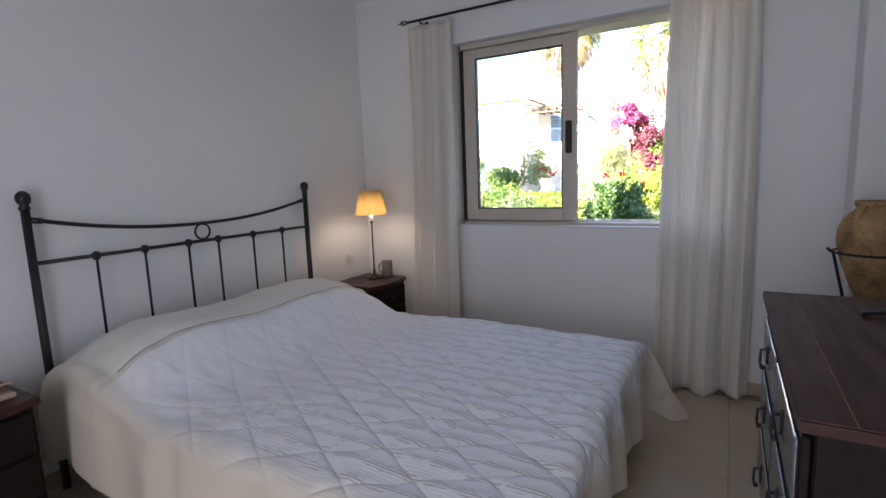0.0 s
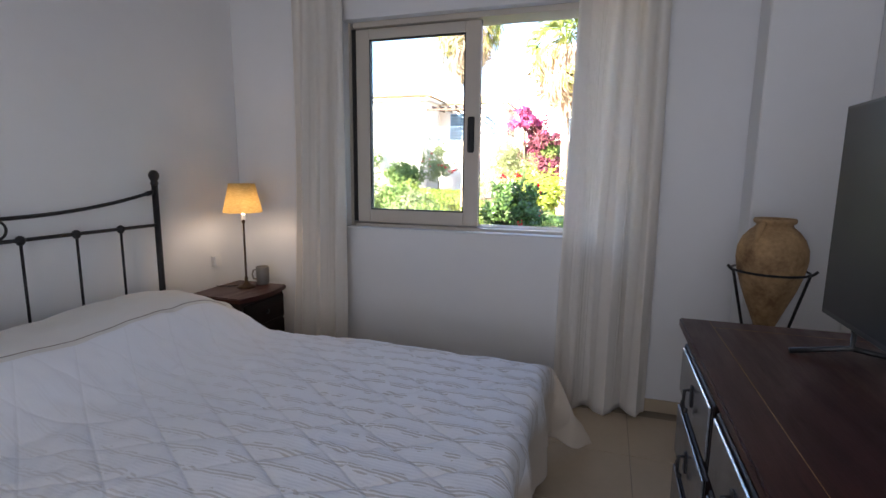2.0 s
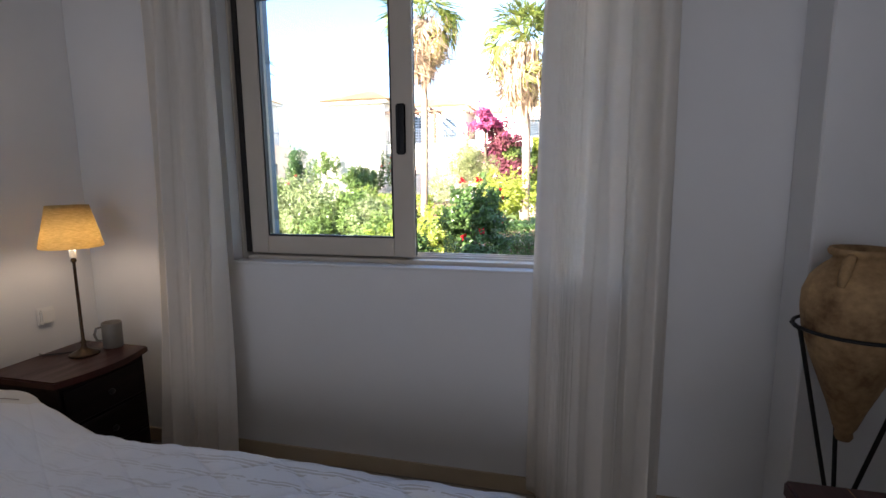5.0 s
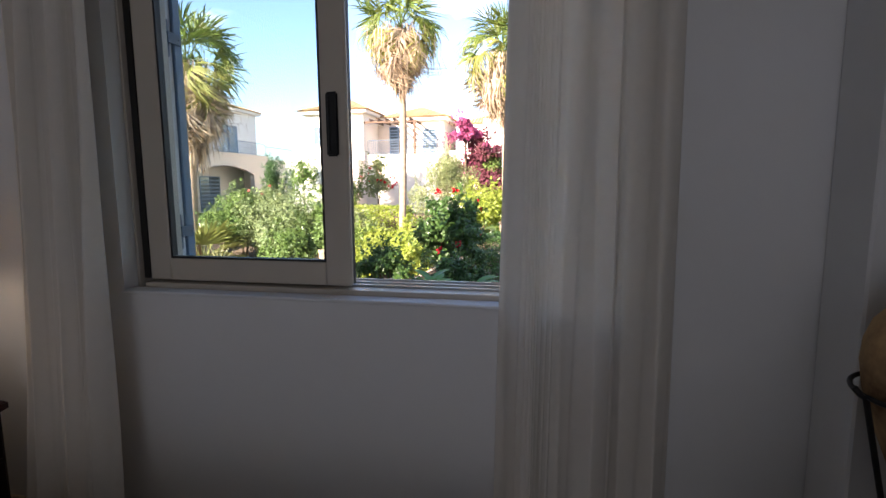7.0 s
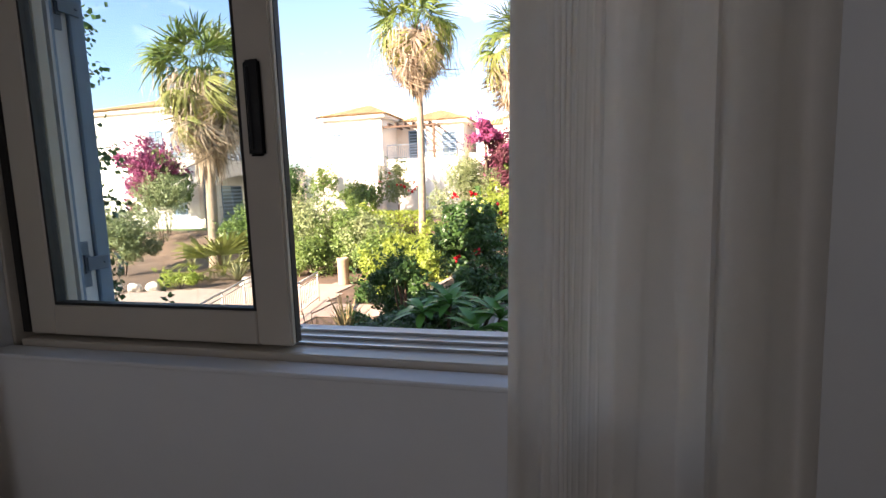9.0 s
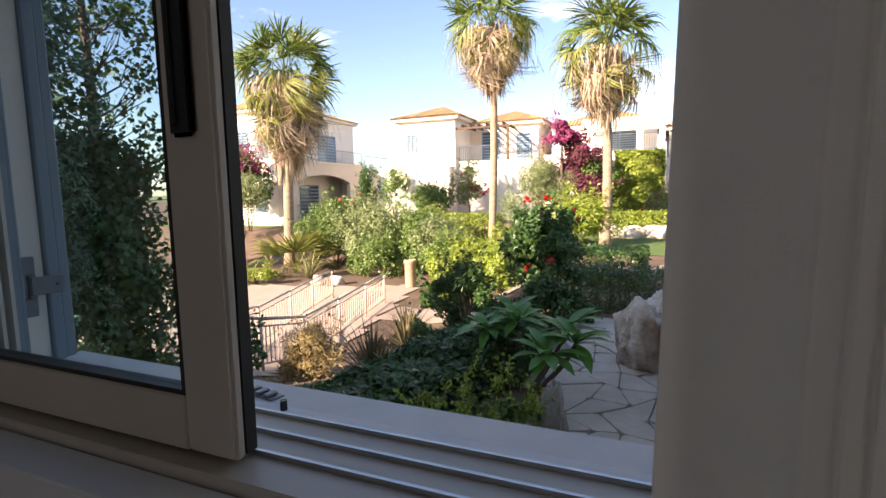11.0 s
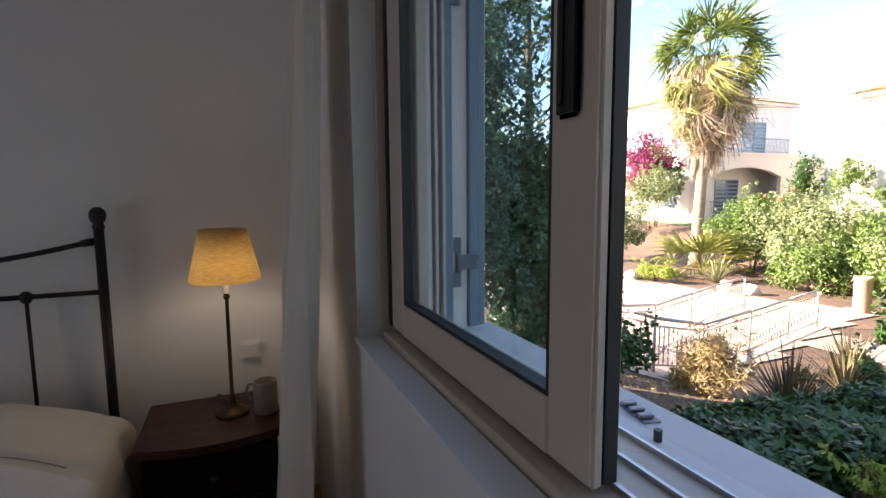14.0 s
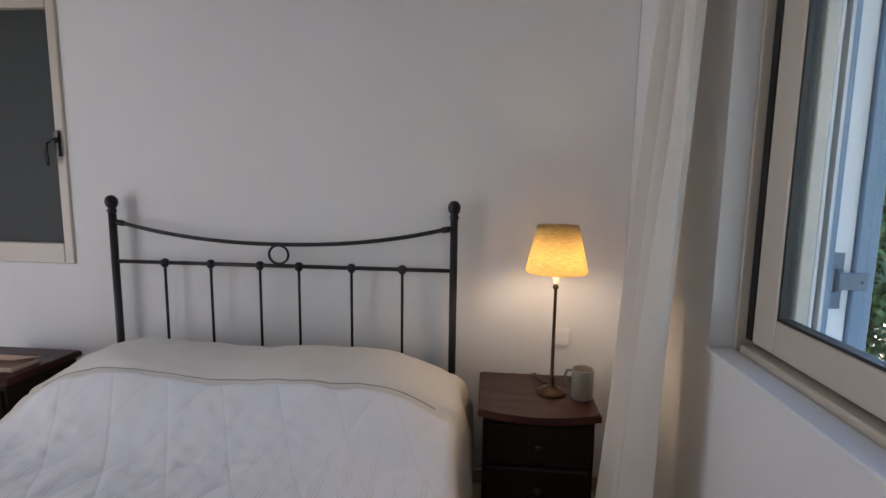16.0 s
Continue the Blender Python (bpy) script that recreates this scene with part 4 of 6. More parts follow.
def blades(name, x, y, z, n, length, width, mat, label, seed, spread=0.9, arch=0.35, cat_="plant"):
    """A tuft of strap leaves that arch outwards."""
    rg = np.random.default_rng(seed)
    t = thing(name, (x, y, z), label, cat_)
    vs, fs = [], []
    K = 5
    for i in range(n):
        a = rg.uniform(0, 2 * math.pi)
        tilt = rg.uniform(0.1, spread)
        ln = length * rg.uniform(0.6, 1.1)
        c, s = math.cos(a), math.sin(a)
        q = len(vs)
        for k in range(K + 1):
            u = k / K
            rr = ln * (math.sin(tilt) * u + arch * tilt * u * u * 0.5) + 0.02
            zz = ln * (math.cos(tilt) * u - arch * tilt * u * u * 0.8)
            w = width * (1 - u) ** 0.7 * (0.5 + min(1, u * 3) * 0.5) + 0.001
            vs += [(c * rr - s * w, s * rr + c * w, zz + 0.15 * w), (c * rr + s * w, s * rr - c * w, zz + 0.15 * w)]
        for k in range(K):
            fs.append((q + 2 * k, q + 2 * k + 1, q + 2 * k + 3, q + 2 * k + 2))
    rawnp("leaves", np.array(vs), np.array(fs), L[mat], t)
    return t


def fan(rg, size, nseg, droop, arc=2.6, wide=0.036, rag=0.1):
    """A fan palm blade, its stalk's end at the origin, pointing along +x."""
    vs, fs = [], []
    for i in range(nseg):
        a = -arc / 2 + arc * i / (nseg - 1) + rg.normal(0, rag * 0.5)
        c, s = math.cos(a), math.sin(a)
        ln = size * (0.78 + 0.22 * math.cos(a)) * rg.uniform(1.0 - 2.2 * rag, 1.08)
        w = size * wide
        dr_ = droop * rg.uniform(1 - rag * 2, 1 + rag * 2)
        q = len(vs)
        for u, ww, dz in ((0.02, 0.3, 0), (0.5, 1.0, -0.02 - dr_ * 0.12), (0.8, 0.6, -dr_ * 0.40), (1.0, 0.05, -dr_ * 0.85)):
            r = ln * u * (1 - 0.25 * droop * u * u)
            vs += [(c * r - s * w * ww, s * r + c * w * ww, dz * ln), (c * r + s * w * ww, s * r - c * w * ww, dz * ln + 0.02)]
        for k in range(3):
            fs.append((q + 2 * k, q + 2 * k + 1, q + 2 * k + 3, q + 2 * k + 2))
    return np.array(vs), np.array(fs)


def palm(x, y, zg, zc, ztop, zskirt, radius, trunk_r, seed, label, bushy=0, green=36, hang=420):
    """A fan palm: trunk, green crown, yellowing fans and a hanging skirt of dead fans."""
    rg = np.random.default_rng(seed)
    t = thing("palm_tree", (x, y, zg), label, "palm tree", "garden palms")
    H = zc - zg
    bm = bmesh.new()
    pts = [(0.10 * math.sin(u * 3 + seed), 0.06 * math.cos(u * 2 + seed), H * u - 0.1) for u in np.linspace(0, 1, 16)]
    rs = [trunk_r * (1.35 if i == 0 else 1.12 if i == 1 else 1.0) * (1 - 0.2 * i / 15) * (1 + 0.04 * (i % 2)) for i in range(16)]
    tube(bm, pts, rs, 14)
    part("trunk", bm, M["palmbark"], t, smooth=True)
    top = np.array([pts[-1][0], pts[-1][1], H])

    def crown(pname, mat, n, el0, el1, size, droop0, droop1, stalk, zoff=0.0, wide=0.034, rag=0.08):
        V, F, c0 = [], [], 0
        for i in range(n):
            az = 2 * math.pi * (i * 0.618) + rg.normal(0, 0.15)
            el = rg.uniform(el0, el1)
            dr = rg.uniform(droop0, droop1)
            sz = size * rg.uniform(0.8, 1.15)
            v, f = fan(rg, sz, 19, dr, 2.4, wide, rag)
            v[:, :] = v @ np.array(Euler((rg.normal(0, 0.25 + 3 * rag), 0, 0)).to_matrix()).T
            # droop the blade further than its stalk
            R = np.array((Euler((0, 0, az)).to_matrix() @ Euler((0, -(el - 0.35 * dr), 0)).to_matrix()))
            st = stalk * rg.uniform(0.8, 1.1)
            off = np.array([math.cos(az) * math.cos(el) * st, math.sin(az) * math.cos(el) * st, math.sin(el) * st])
            b = top + np.array([0, 0, -rg.uniform(0, zoff) + rg.normal(0, 0.1)])
            vv = v @ R.T + off + b
            # stalk
            sd = unit(np.array([[-math.sin(az), math.cos(az), 0]]))[0] * 0.02
            sv = np.array([b - sd, b + sd, b + off + sd, b + off - sd])
            V += [vv, sv]
            F += [f + c0, np.array([[0, 1, 2, 3]]) + c0 + len(vv)]
            c0 += len(vv) + 4
        rawnp(pname, np.concatenate(V), np.concatenate(F), L[mat], t)
    R = radius
    crown("crown", "palmgreen", green, -0.1, 1.4, R * 0.60, 0.25, 1.0, R * 0.5, 0.0, 0.024, 0.2)
    fall = (zc - zskirt) * 0.35
    crown("yellow_foliage", "palmyellow", 16 + bushy // 2, -0.9, 0.3, R * 0.56, 0.7, 1.5, R * 0.52, fall * 0.7, 0.024, 0.16)
    crown("dead_foliage", "palmdead", 34 + 2 * bushy, -1.35, -0.2, R * 0.55, 0.9, 1.9, R * 0.48, fall * 1.3, 0.020, 0.13)
    # hanging skirt: many narrow strips
    n = 900
    az = rg.uniform(0, 2 * math.pi, n)
    zz = rg.uniform(zskirt - zg + 0.6, H, n)
    rr = trunk_r * rg.uniform(1.0, 2.2, n) + 0.08 + (R * 0.16) * np.clip((zz - (zskirt - zg)) / max(0.5, H - (zskirt - zg)), 0, 1) * rg.uniform(0.2, 1, n)
    ln = rg.uniform(0.5, 1.3, n)
    c, s = np.cos(az), np.sin(az)
    tx, ty = -s * 0.03, c * 0.03
    a0 = np.stack([c * rr + top[0], s * rr + top[1], zz], 1)
    jit = rg.normal(0, 0.08, (n, 2))
    a1 = a0 + np.stack([c * 0.04 + jit[:, 0], s * 0.04 + jit[:, 1], -ln], 1)
    T = np.stack([tx, ty, 0 * tx], 1)
    v = np.stack([a0 - T, a0 + T, a1 + T * 0.4, a1 - T * 0.4], 1).reshape(-1, 3)
    # dead fingers hanging from the drooped fans
    n2 = hang
    az2 = rg.uniform(0, 2 * math.pi, n2)
    hub = R * rg.uniform(0.3, 0.92, n2)
    z2 = H + 0.15 - (hub / R) ** 2 * 0.75 - rg.uniform(0, 1, n2) ** 1.5 * fall * 1.6
    c2, s2 = np.cos(az2), np.sin(az2)
    b0 = np.stack([c2 * hub + top[0], s2 * hub + top[1], z2], 1)
    b1 = b0 + np.stack([c2 * 0.08 + rg.normal(0, 0.09, n2), s2 * 0.08 + rg.normal(0, 0.09, n2), -rg.uniform(0.3, 0.8, n2)], 1)
    T2 = np.stack([-s2 * 0.022, c2 * 0.022, 0 * s2], 1)
    v = np.concatenate([v, np.stack([b0 - T2, b0 + T2, b1 + T2 * 0.3, b1 - T2 * 0.3], 1).reshape(-1, 3)])
    n += n2
    rawnp("skirt", v, np.arange(4 * n).reshape(n, 4), L["palmdead"], t, "tan skirt of dead hanging leaves")
    return t


# ---- ground ----
def hf(x, y):
    return -0.6 - 1.3 * sstep(y, 2.2, 7.8) * (1 - sstep(y, 18, 24)) * (1 - sstep(x, -3.0, 0.5)) + 0.25 * sstep(y, 22, 28)


def sheet(name, xs, ys, lift, mat, label, keep=None, amp=0.0):
    v = [(x, y, hf(x, y) + lift + (amp * noise.noise(Vector((x, y, 0))) if amp else 0)) for x in xs for y in ys]
    m = len(ys)
    f = []
    for i in range(len(xs) - 1):
        for j in range(m - 1):
            if keep is None or keep((xs[i] + xs[i + 1]) / 2, (ys[j] + ys[j + 1]) / 2):
                f.append((i * m + j, (i + 1) * m + j, (i + 1) * m + j + 1, i * m + j + 1))
    return tagged(raw(name, v, f, mat, smooth=True), label, kind="structure")


xs = [-1500, -400, -120, -60] + list(np.arange(-40, 22.1, 0.5)) + [40, 90, 300, 1500]
ys = [-300, -60, -12, -5, 0.2] + list(np.arange(0.7, 40.1, 0.5)) + [60, 120, 400, 1500]
sheet("ground", xs, ys, 0, M["soil"], "brown garden soil that slopes down to a lower court")


def in_plaza(x, y):
    return x < -3.3 - 0.22 * (y - 5.8) and 5.0 < y < 15.5 + 0.345 * (x + 5.6) + 0.15 * math.sin(x) and x > -22


def in_path(x, y):
    yc = 12.4 + 0.9 * math.sin((x - 1) * 0.35)
    return x > -5 and abs(y - yc) < 0.75


sheet("pavement", list(np.arange(-22, -2.9, 0.3)), list(np.arange(4.7, 16.3, 0.3)), 0.03, M["plaza"], "pale pinkish paved court below the garden", in_plaza)
sheet("pavement", list(np.arange(-4.5, 12, 0.25)), list(np.arange(10.5, 14.6, 0.25)), 0.035, M["plaza"], "narrow pinkish garden path", in_path)
sheet("lawn", list(np.arange(-1.5, 14, 0.4)), list(np.arange(15.5, 24, 0.4)), 0.02, M["lawn"], "short mown lawn behind the path", lambda x, y: y > 15.8 + 0.4 * math.sin(x))
sheet("lawn", list(np.arange(-30, -12, 0.5)), list(np.arange(24, 29, 0.5)), 0.02, M["lawn"], "strip of lawn before the houses")

# ---- own building: outer mass, neighbouring veranda ----
# out of view; height and left edge set so it shades the near garden
structure("building_shade_mass", boxes((-3.9, 3.99, -9, -4.81, -0.6, 5.2), (-3.9, 4.0, -4.8, 0.339, CEIL + 0.201, 5.2), (-3.9, -0.301, -4.8, 0.339, -0.6, CEIL + 0.2), (4.01, 11, -9, 0.339, -0.6, 5.2)), M["render"], "unseen white mass above and around the room, added to shade the garden")
structure("building_base", boxes((-0.3, 4.0, -4.8, WT - 0.001, -0.7, -0.121)), M["render"], "white rendered base of the building")
VX = 2.86
structure("veranda_wall", boxes((VX, VX + 0.26, 3.16, 3.44, -0.7, 4.2), (VX, VX + 0.26, 0.36, 3.159, 2.04, 4.2), (VX, VX + 0.26, 0.36, 3.159, -0.7, 0.02), bevel=0.01), M["render"], "white rendered veranda pier and beam beside the window")
# inside the veranda the shade is put into the render's colour
structure("veranda_wall", boxes((VX + 0.26, 5.5, 3.2, 3.44, -0.7, 4.2)), M["render_shade_trim"], "end wall of the veranda, rendered in a shade colour")
structure("veranda_soffit", boxes((VX + 0.261, 5.5, 0.36, 3.199, 2.3, 2.5)), M["render_shade_trim"], "veranda ceiling in a shade colour")
structure("veranda_floor", boxes((VX + 0.261, 5.5, 0.36, 3.199, -0.15, 0.0)), M["tile"], "tiled veranda floor")
rl = thing("veranda_railing", (VX + 0.13, 1.9, 0.02), "dark blue round-topped metal railing in the veranda opening", "railing")
bm = bmesh.new()
tube(bm, [(0, -1.3, 0.98), (0, 1.18, 0.98), (0, 1.22, 0.97)], 0.028, 12)
part("handrail", bm, M["bluemetal"], rl, smooth=True)
bm = bmesh.new()
tube(bm, [(0, -1.3, 0.08), (0, 1.2, 0.08)], 0.015, 8)
part("bottom_rail", bm, M["bluemetal"], rl)
for i in range(21):
    bm = bmesh.new()
    tube(bm, [(0, -1.2 + i * 0.11, 0.08), (0, -1.2 + i * 0.11, 0.96)], 0.009, 8)
    part("baluster", bm, M["bluemetal"], rl)

# window shutters, folded back
for i, (xa, xb, ya, yb) in enumerate(((0, 0, 0, 0), (0.800, 0.862, 0.335, 0.40))):
    sh = thing("window_shutter", (0, 0, 0), "blue-grey painted metal shutter folded against the outer window jamb", "shutter", "window shutters")
    if i == 0:
        part("post", boxes((WX0 + 0.001, WX0 + 0.028, 0.2565, 0.275, SILL + 0.002, WTOP - 0.002), (WX0 + 0.001, WX0 + 0.018, 0.275, 0.288, SILL + 0.002, WTOP - 0.002), bevel=0.004), M["blue"], sh)
    else:
        part("leaf", boxes((WX0 - 0.035, WX0 + 0.012, 0.342, 0.372, SILL + 0.004, WTOP), (WX0 - 0.028, WX0 + 0.004, 0.372, 0.40, SILL + 0.004, WTOP), (WX0 - 0.75, WX0 - 0.036, 0.345, 0.38, SILL + 0.004, WTOP), bevel=0.004), M["blue"], sh)
        for z in (1.19, 2.0):
            hb = bmesh.new()
            for b in ((WX0 + 0.002, WX0 + 0.010, 0.270, 0.318, z + 0.03, z + 0.075), (WX0 + 0.002, WX0 + 0.010, 0.270, 0.318, z - 0.075, z - 0.03), (WX0 + 0.002, WX0 + 0.012, 0.300, 0.318, z - 0.03, z + 0.03), (WX0 + 0.012, WX0 + 0.020, 0.302, 0.375, z - 0.022, z + 0.024)):
                box(hb, *b, bevel=0.002)
            for yy, zz in ((0.282, 0.052), (0.282, -0.052), (0.36, 0.0)):
                lathe(hb, [(0, -0.004), (0.005, -0.002), (0.005, 0.002), (0, 0.004)], 8, (WX0 + 0.021 if yy > 0.3 else WX0 + 0.011, yy, z + zz))
            part("hinge", hb, M["bluemetal"], sh, "grey steel stepped hinge")

lat = thing("sill_latch", (1.515, 0.395, SILL - 0.012), "small steel shutter latch lying on the outer sill", "latch")
bm = bmesh.new()
box(bm, -0.06, 0.06, -0.02, 0.02, 0.0, 0.006, 0.002)
for x in (-0.035, 0.0, 0.035):
    box(bm, x - 0.012, x + 0.008, -0.02, 0.014, 0.006, 0.018, 0.003)
bmesh.ops.scale(bm, verts=bm.verts, vec=(0.8, 0.9, 0.6))
bmesh.ops.rotate(bm, verts=bm.verts, cent=(0, 0, 0), matrix=Euler((0, 0, radians(-12))).to_matrix())
part("plate", bm, material("dull_steel", (0.22, 0.21, 0.22), 0.35, metal=0.7), lat, "dark steel plate with slots")
bm = bmesh.new()
tube(bm, [(0.115, -0.07, 0), (0.115, -0.07, 0.032)], 0.007, 10)
box(bm, 0.10, 0.17, -0.082, -0.058, 0, 0.004, 0.001)
part("pin", bm, M["black_plastic"], lat, "black stop pin")

# ---- palms ----
palm(-13.45, 18.3, hf(-13.45, 18.3), 6.9, 9.6, 2.3, 2.75, 0.24, 11, "tall fan palm with a long skirt of dead hanging leaves", 24, 36, 300)
palm(-3.45, 18.0, hf(-3.45, 18), 7.6, 9.6, 5.35, 2.0, 0.15, 12, "slender fan palm with a short tan skirt", 4, 30, 260)
palm(0.68, 18.0, hf(0.68, 18), 6.3, 8.0, 4.0, 2.05, 0.17, 13, "fan palm with a thick tan skirt and pale trunk", 4, 32, 260)
palm(6.3, 24.0, hf(6.3, 24), 5.6, 7.6, 2.6, 2.6, 0.2, 14, "fan palm with yellowing fans beside the last house", 6, 22, 200)


# ---- houses ----
def hip_roof(parent, x0, x1, y0, y1, z, h, over=0.45):
    """A hipped roof of rounded clay tiles laid in courses."""
    x0, x1, y0, y1 = x0 - over, x1 + over, y0 - over, y1 + over
    hy = (y1 - y0) / 2
    ra, rb = x0 + hy, x1 - hy
    if ra > rb:
        ra = rb = (x0 + x1) / 2
    ym = (y0 + y1) / 2
    bm = bmesh.new()
    vs = [bm.verts.new(p) for p in ((x0, y0, z), (x1, y0, z), (x1, y1, z), (x0, y1, z), (ra, ym, z + h), (rb, ym, z + h))]
    for f in ((0, 1, 5, 4), (1, 2, 5), (2, 3, 4, 5), (3, 0, 4), (3, 2, 1, 0)):
        bm.faces.new([vs[i] for i in f])
    r = part("roof", bm, M["rooftile"], parent, "ochre clay tiled hipped roof")
    V, F = [], []
    faces = (((x0, y0, z), (x1, y0, z), (rb, ym, z + h), (ra, ym, z + h)), ((x1, y0, z), (x1, y1, z), (rb, ym, z + h), (rb, ym, z + h)))
    for a, b, c, d in faces:
        a, b, c, d = map(np.array, (a, b, c, d))
        wid = np.linalg.norm(b - a)
        ex = (b - a) / wid
        n = int(wid / 0.22)
        mid = (c + d) / 2
        up = mid - (a + b) / 2
        up = up - ex * up.dot(ex)
        nn = np.cross(ex, up)
        nn /= np.linalg.norm(nn)
        la, lb = (d - a).dot(ex), (b - c).dot(ex)
        for i in range(n):
            s = (i + 0.5) * wid / n
            t = min(1.0, s / max(la, 0.01), (wid - s) / max(lb, 0.01))
            p0, p1 = a + ex * s, a + ex * s + up * t
            w = 0.075
            q = len(V)
            for p in (p0, p1):
                V += [p - ex * w, p - ex * w * 0.6 + nn * 0.06, p + ex * w * 0.6 + nn * 0.06, p + ex * w]
            for k in range(3):
                F.append((q + k, q + k + 1, q + k + 5, q + k + 4))
    rawnp("roof_tile", np.array(V), np.array(F), M["rooftile"], r)["kind"] = "stuff"
    bm = boxes((x0 + 0.12, x1 - 0.12, y0 + 0.12, y1 - 0.12, z - 0.22, z - 0.002), bevel=0.03)
    part("cornice", bm, M["render"], parent)


def hwindow(parent, x, y, z0, z1, w, side=0, kind="window"):
    """A window or glazed door with blue louvred leaves. side 0 faces -y, side 1 faces +x."""
    e = new(kind)
    e.parent = parent
    e.matrix_basis = pose(x, y, 0, 0, 0, 90 if side else 0)
    part("pane", boxes((-w / 2 + 0.06, w / 2 - 0.06, -0.02, -0.012, z0 + 0.06, z1 - 0.06)), M["houseglass"], e)
    part("frame", boxes((-w / 2, -w / 2 + 0.07, -0.05, 0.02, z0, z1), (w / 2 - 0.07, w / 2, -0.05, 0.02, z0, z1), (-0.04, 0.04, -0.05, 0.02, z0, z1), (-w / 2, w / 2, -0.051, 0.02, z1 - 0.07, z1 + 0.001), (-w / 2, w / 2, -0.051, 0.02, z0 - 0.001, z0 + 0.08)), M["blue"], e)
    for s in (-1, 1):
        a, b = (s * w / 4 - w / 4 + 0.08, s * w / 4 + w / 4 - 0.06)
        part("louvre", boxes(*[(a, b, -0.035, -0.022, z0 + 0.1 + k * (z1 - z0 - 0.2) / 9, z0 + 0.1 + (k + 0.45) * (z1 - z0 - 0.2) / 9) for k in range(9)]), M["blue"], e)


def rail_run(parent, pts, h=0.95, mat="bluemetal", gap=0.13, name="balcony_rail"):
    bm = bmesh.new()
    for a, b in zip(pts, pts[1:]):
        a, b = Vector(a), Vector(b)
        up = Vector((0, 0, h))
        tube(bm, [a + up, b + up], 0.025, 6)
        tube(bm, [a + up * 0.12, b + up * 0.12], 0.014, 5)
        n = max(1, int((b - a).length / gap))
        for i in range(n + 1):
            p = a.lerp(b, i / n)
            tube(bm, [p, p + up], 0.02 if i in (0, n) else 0.009, 4, cap=False)
    return part(name, bm, M[mat], parent)


def arch_wall(bm, x0, x1, y0, y1, z0, z1, ax0, ax1, az, rise):
    """A wall along x with a segmental arch from z0 to az + rise."""
    box(bm, x0, ax0, y0, y1, z0, z1)
    box(bm, ax1, x1, y0, y1, z0, z1)
    n = 16
    for i in range(n):
        a, b = ax0 + (ax1 - ax0) * i / n, ax0 + (ax1 - ax0) * (i + 1) / n
        za = az + rise * (1 - (2 * i / n - 1) ** 2)
        zb = az + rise * (1 - (2 * (i + 1) / n - 1) ** 2)
        vs = [bm.verts.new(p) for p in ((a, y0, za), (b, y0, zb), (b, y0, z1), (a, y0, z1), (a, y1, za), (b, y1, zb), (b, y1, z1), (a, y1, z1))]
        for f in ((0, 1, 2, 3), (7, 6, 5, 4), (0, 4, 5, 1), (3, 2, 6, 7)):
            bm.faces.new([vs[k] for k in f])
    bmesh.ops.remove_doubles(bm, verts=bm.verts, dist=0.001)


GZ = -0.45
# house with the arched porch
ha = thing("house", (0, 0, 0), "white house with an arched side porch coloured as in shade, balcony and ochre tiled roof", "house", "garden houses")
AX, AY = -19.5, 24.9     # the porch corner nearest the garden
part("wall", boxes((-30.5, -21.5, 27.0, 36.4, GZ, 7.5)), M["render"], ha)
hip_roof(ha, -30.5, -21.5, 27.0, 36.4, 7.45, 1.6)
# porch side away from the sun: the cream colour holds its shade
bm = bmesh.new()
arch_wall(bm, AY, 34.7, AX - 0.3, AX, GZ, 3.8, 26.3, 32.7, 2.35, 0.55)
for v in bm.verts:
    v.co = Vector((v.co.y, v.co.x, v.co.z))
part("porch_front", bm, M["render_shade_trim"], ha, "porch wall with a flat arch, its shade put into the cream")
part("porch_end", boxes((-23.6, AX - 0.301, AY, AY + 0.3, GZ, 3.8)), M["render"], ha)
part("porch_end", boxes((-21.49, AX - 0.301, 34.4, 34.7, GZ, 3.8)), M["render"], ha)
part("porch_roof", boxes((-23.6, AX - 0.301, AY + 0.301, 26.99, 3.5, 3.79), (-21.49, AX - 0.301, 26.991, 34.39, 3.5, 3.79)), M["render"], ha)
part("side_wing", boxes((-30.5, -23.601, 25.4, 26.99, GZ, 3.3)), M["render"], ha)
part("string_course", boxes((AX + 0.001, AX + 0.06, AY, 34.7, 3.62, 3.82)), M["render_shade_trim"], ha)
hwindow(ha, -21.49, 32.6, 3.85, 6.1, 2.3, 1, "door")
hwindow(ha, -22.9, 26.99, 4.1, 6.0, 1.1)
hwindow(ha, -24.6, 26.99, 4.1, 6.0, 1.1)
hwindow(ha, -21.49, 30.2, GZ + 0.1, 2.2, 2.2, 1, "door")
hwindow(ha, -21.2, AY - 0.01, 0.4, 1.6, 1.0)
rail_run(ha, [(-23.5, AY + 0.15, 3.8), (AX - 0.15, AY + 0.15, 3.8), (AX - 0.15, 34.6, 3.8)])
rail_run(ha, [(AX - 0.15, 26.4, GZ + 0.3), (AX - 0.15, 32.6, GZ + 0.3)])
# same shade colour as the porch side
part("side_terrace", boxes((-21.4, AX - 0.1, 34.71, 39.0, GZ, 3.6)), M["render_shade_trim"], ha)
rail_run(ha, [(AX - 0.2, 34.8, 3.6), (AX - 0.2, 38.9, 3.6)], 1.0)
part("downpipe", boxes((AX + 0.001, AX + 0.08, AY + 0.1, AY + 0.18, GZ, 3.6)), M["bluemetal"], ha, "slate blue downpipe")

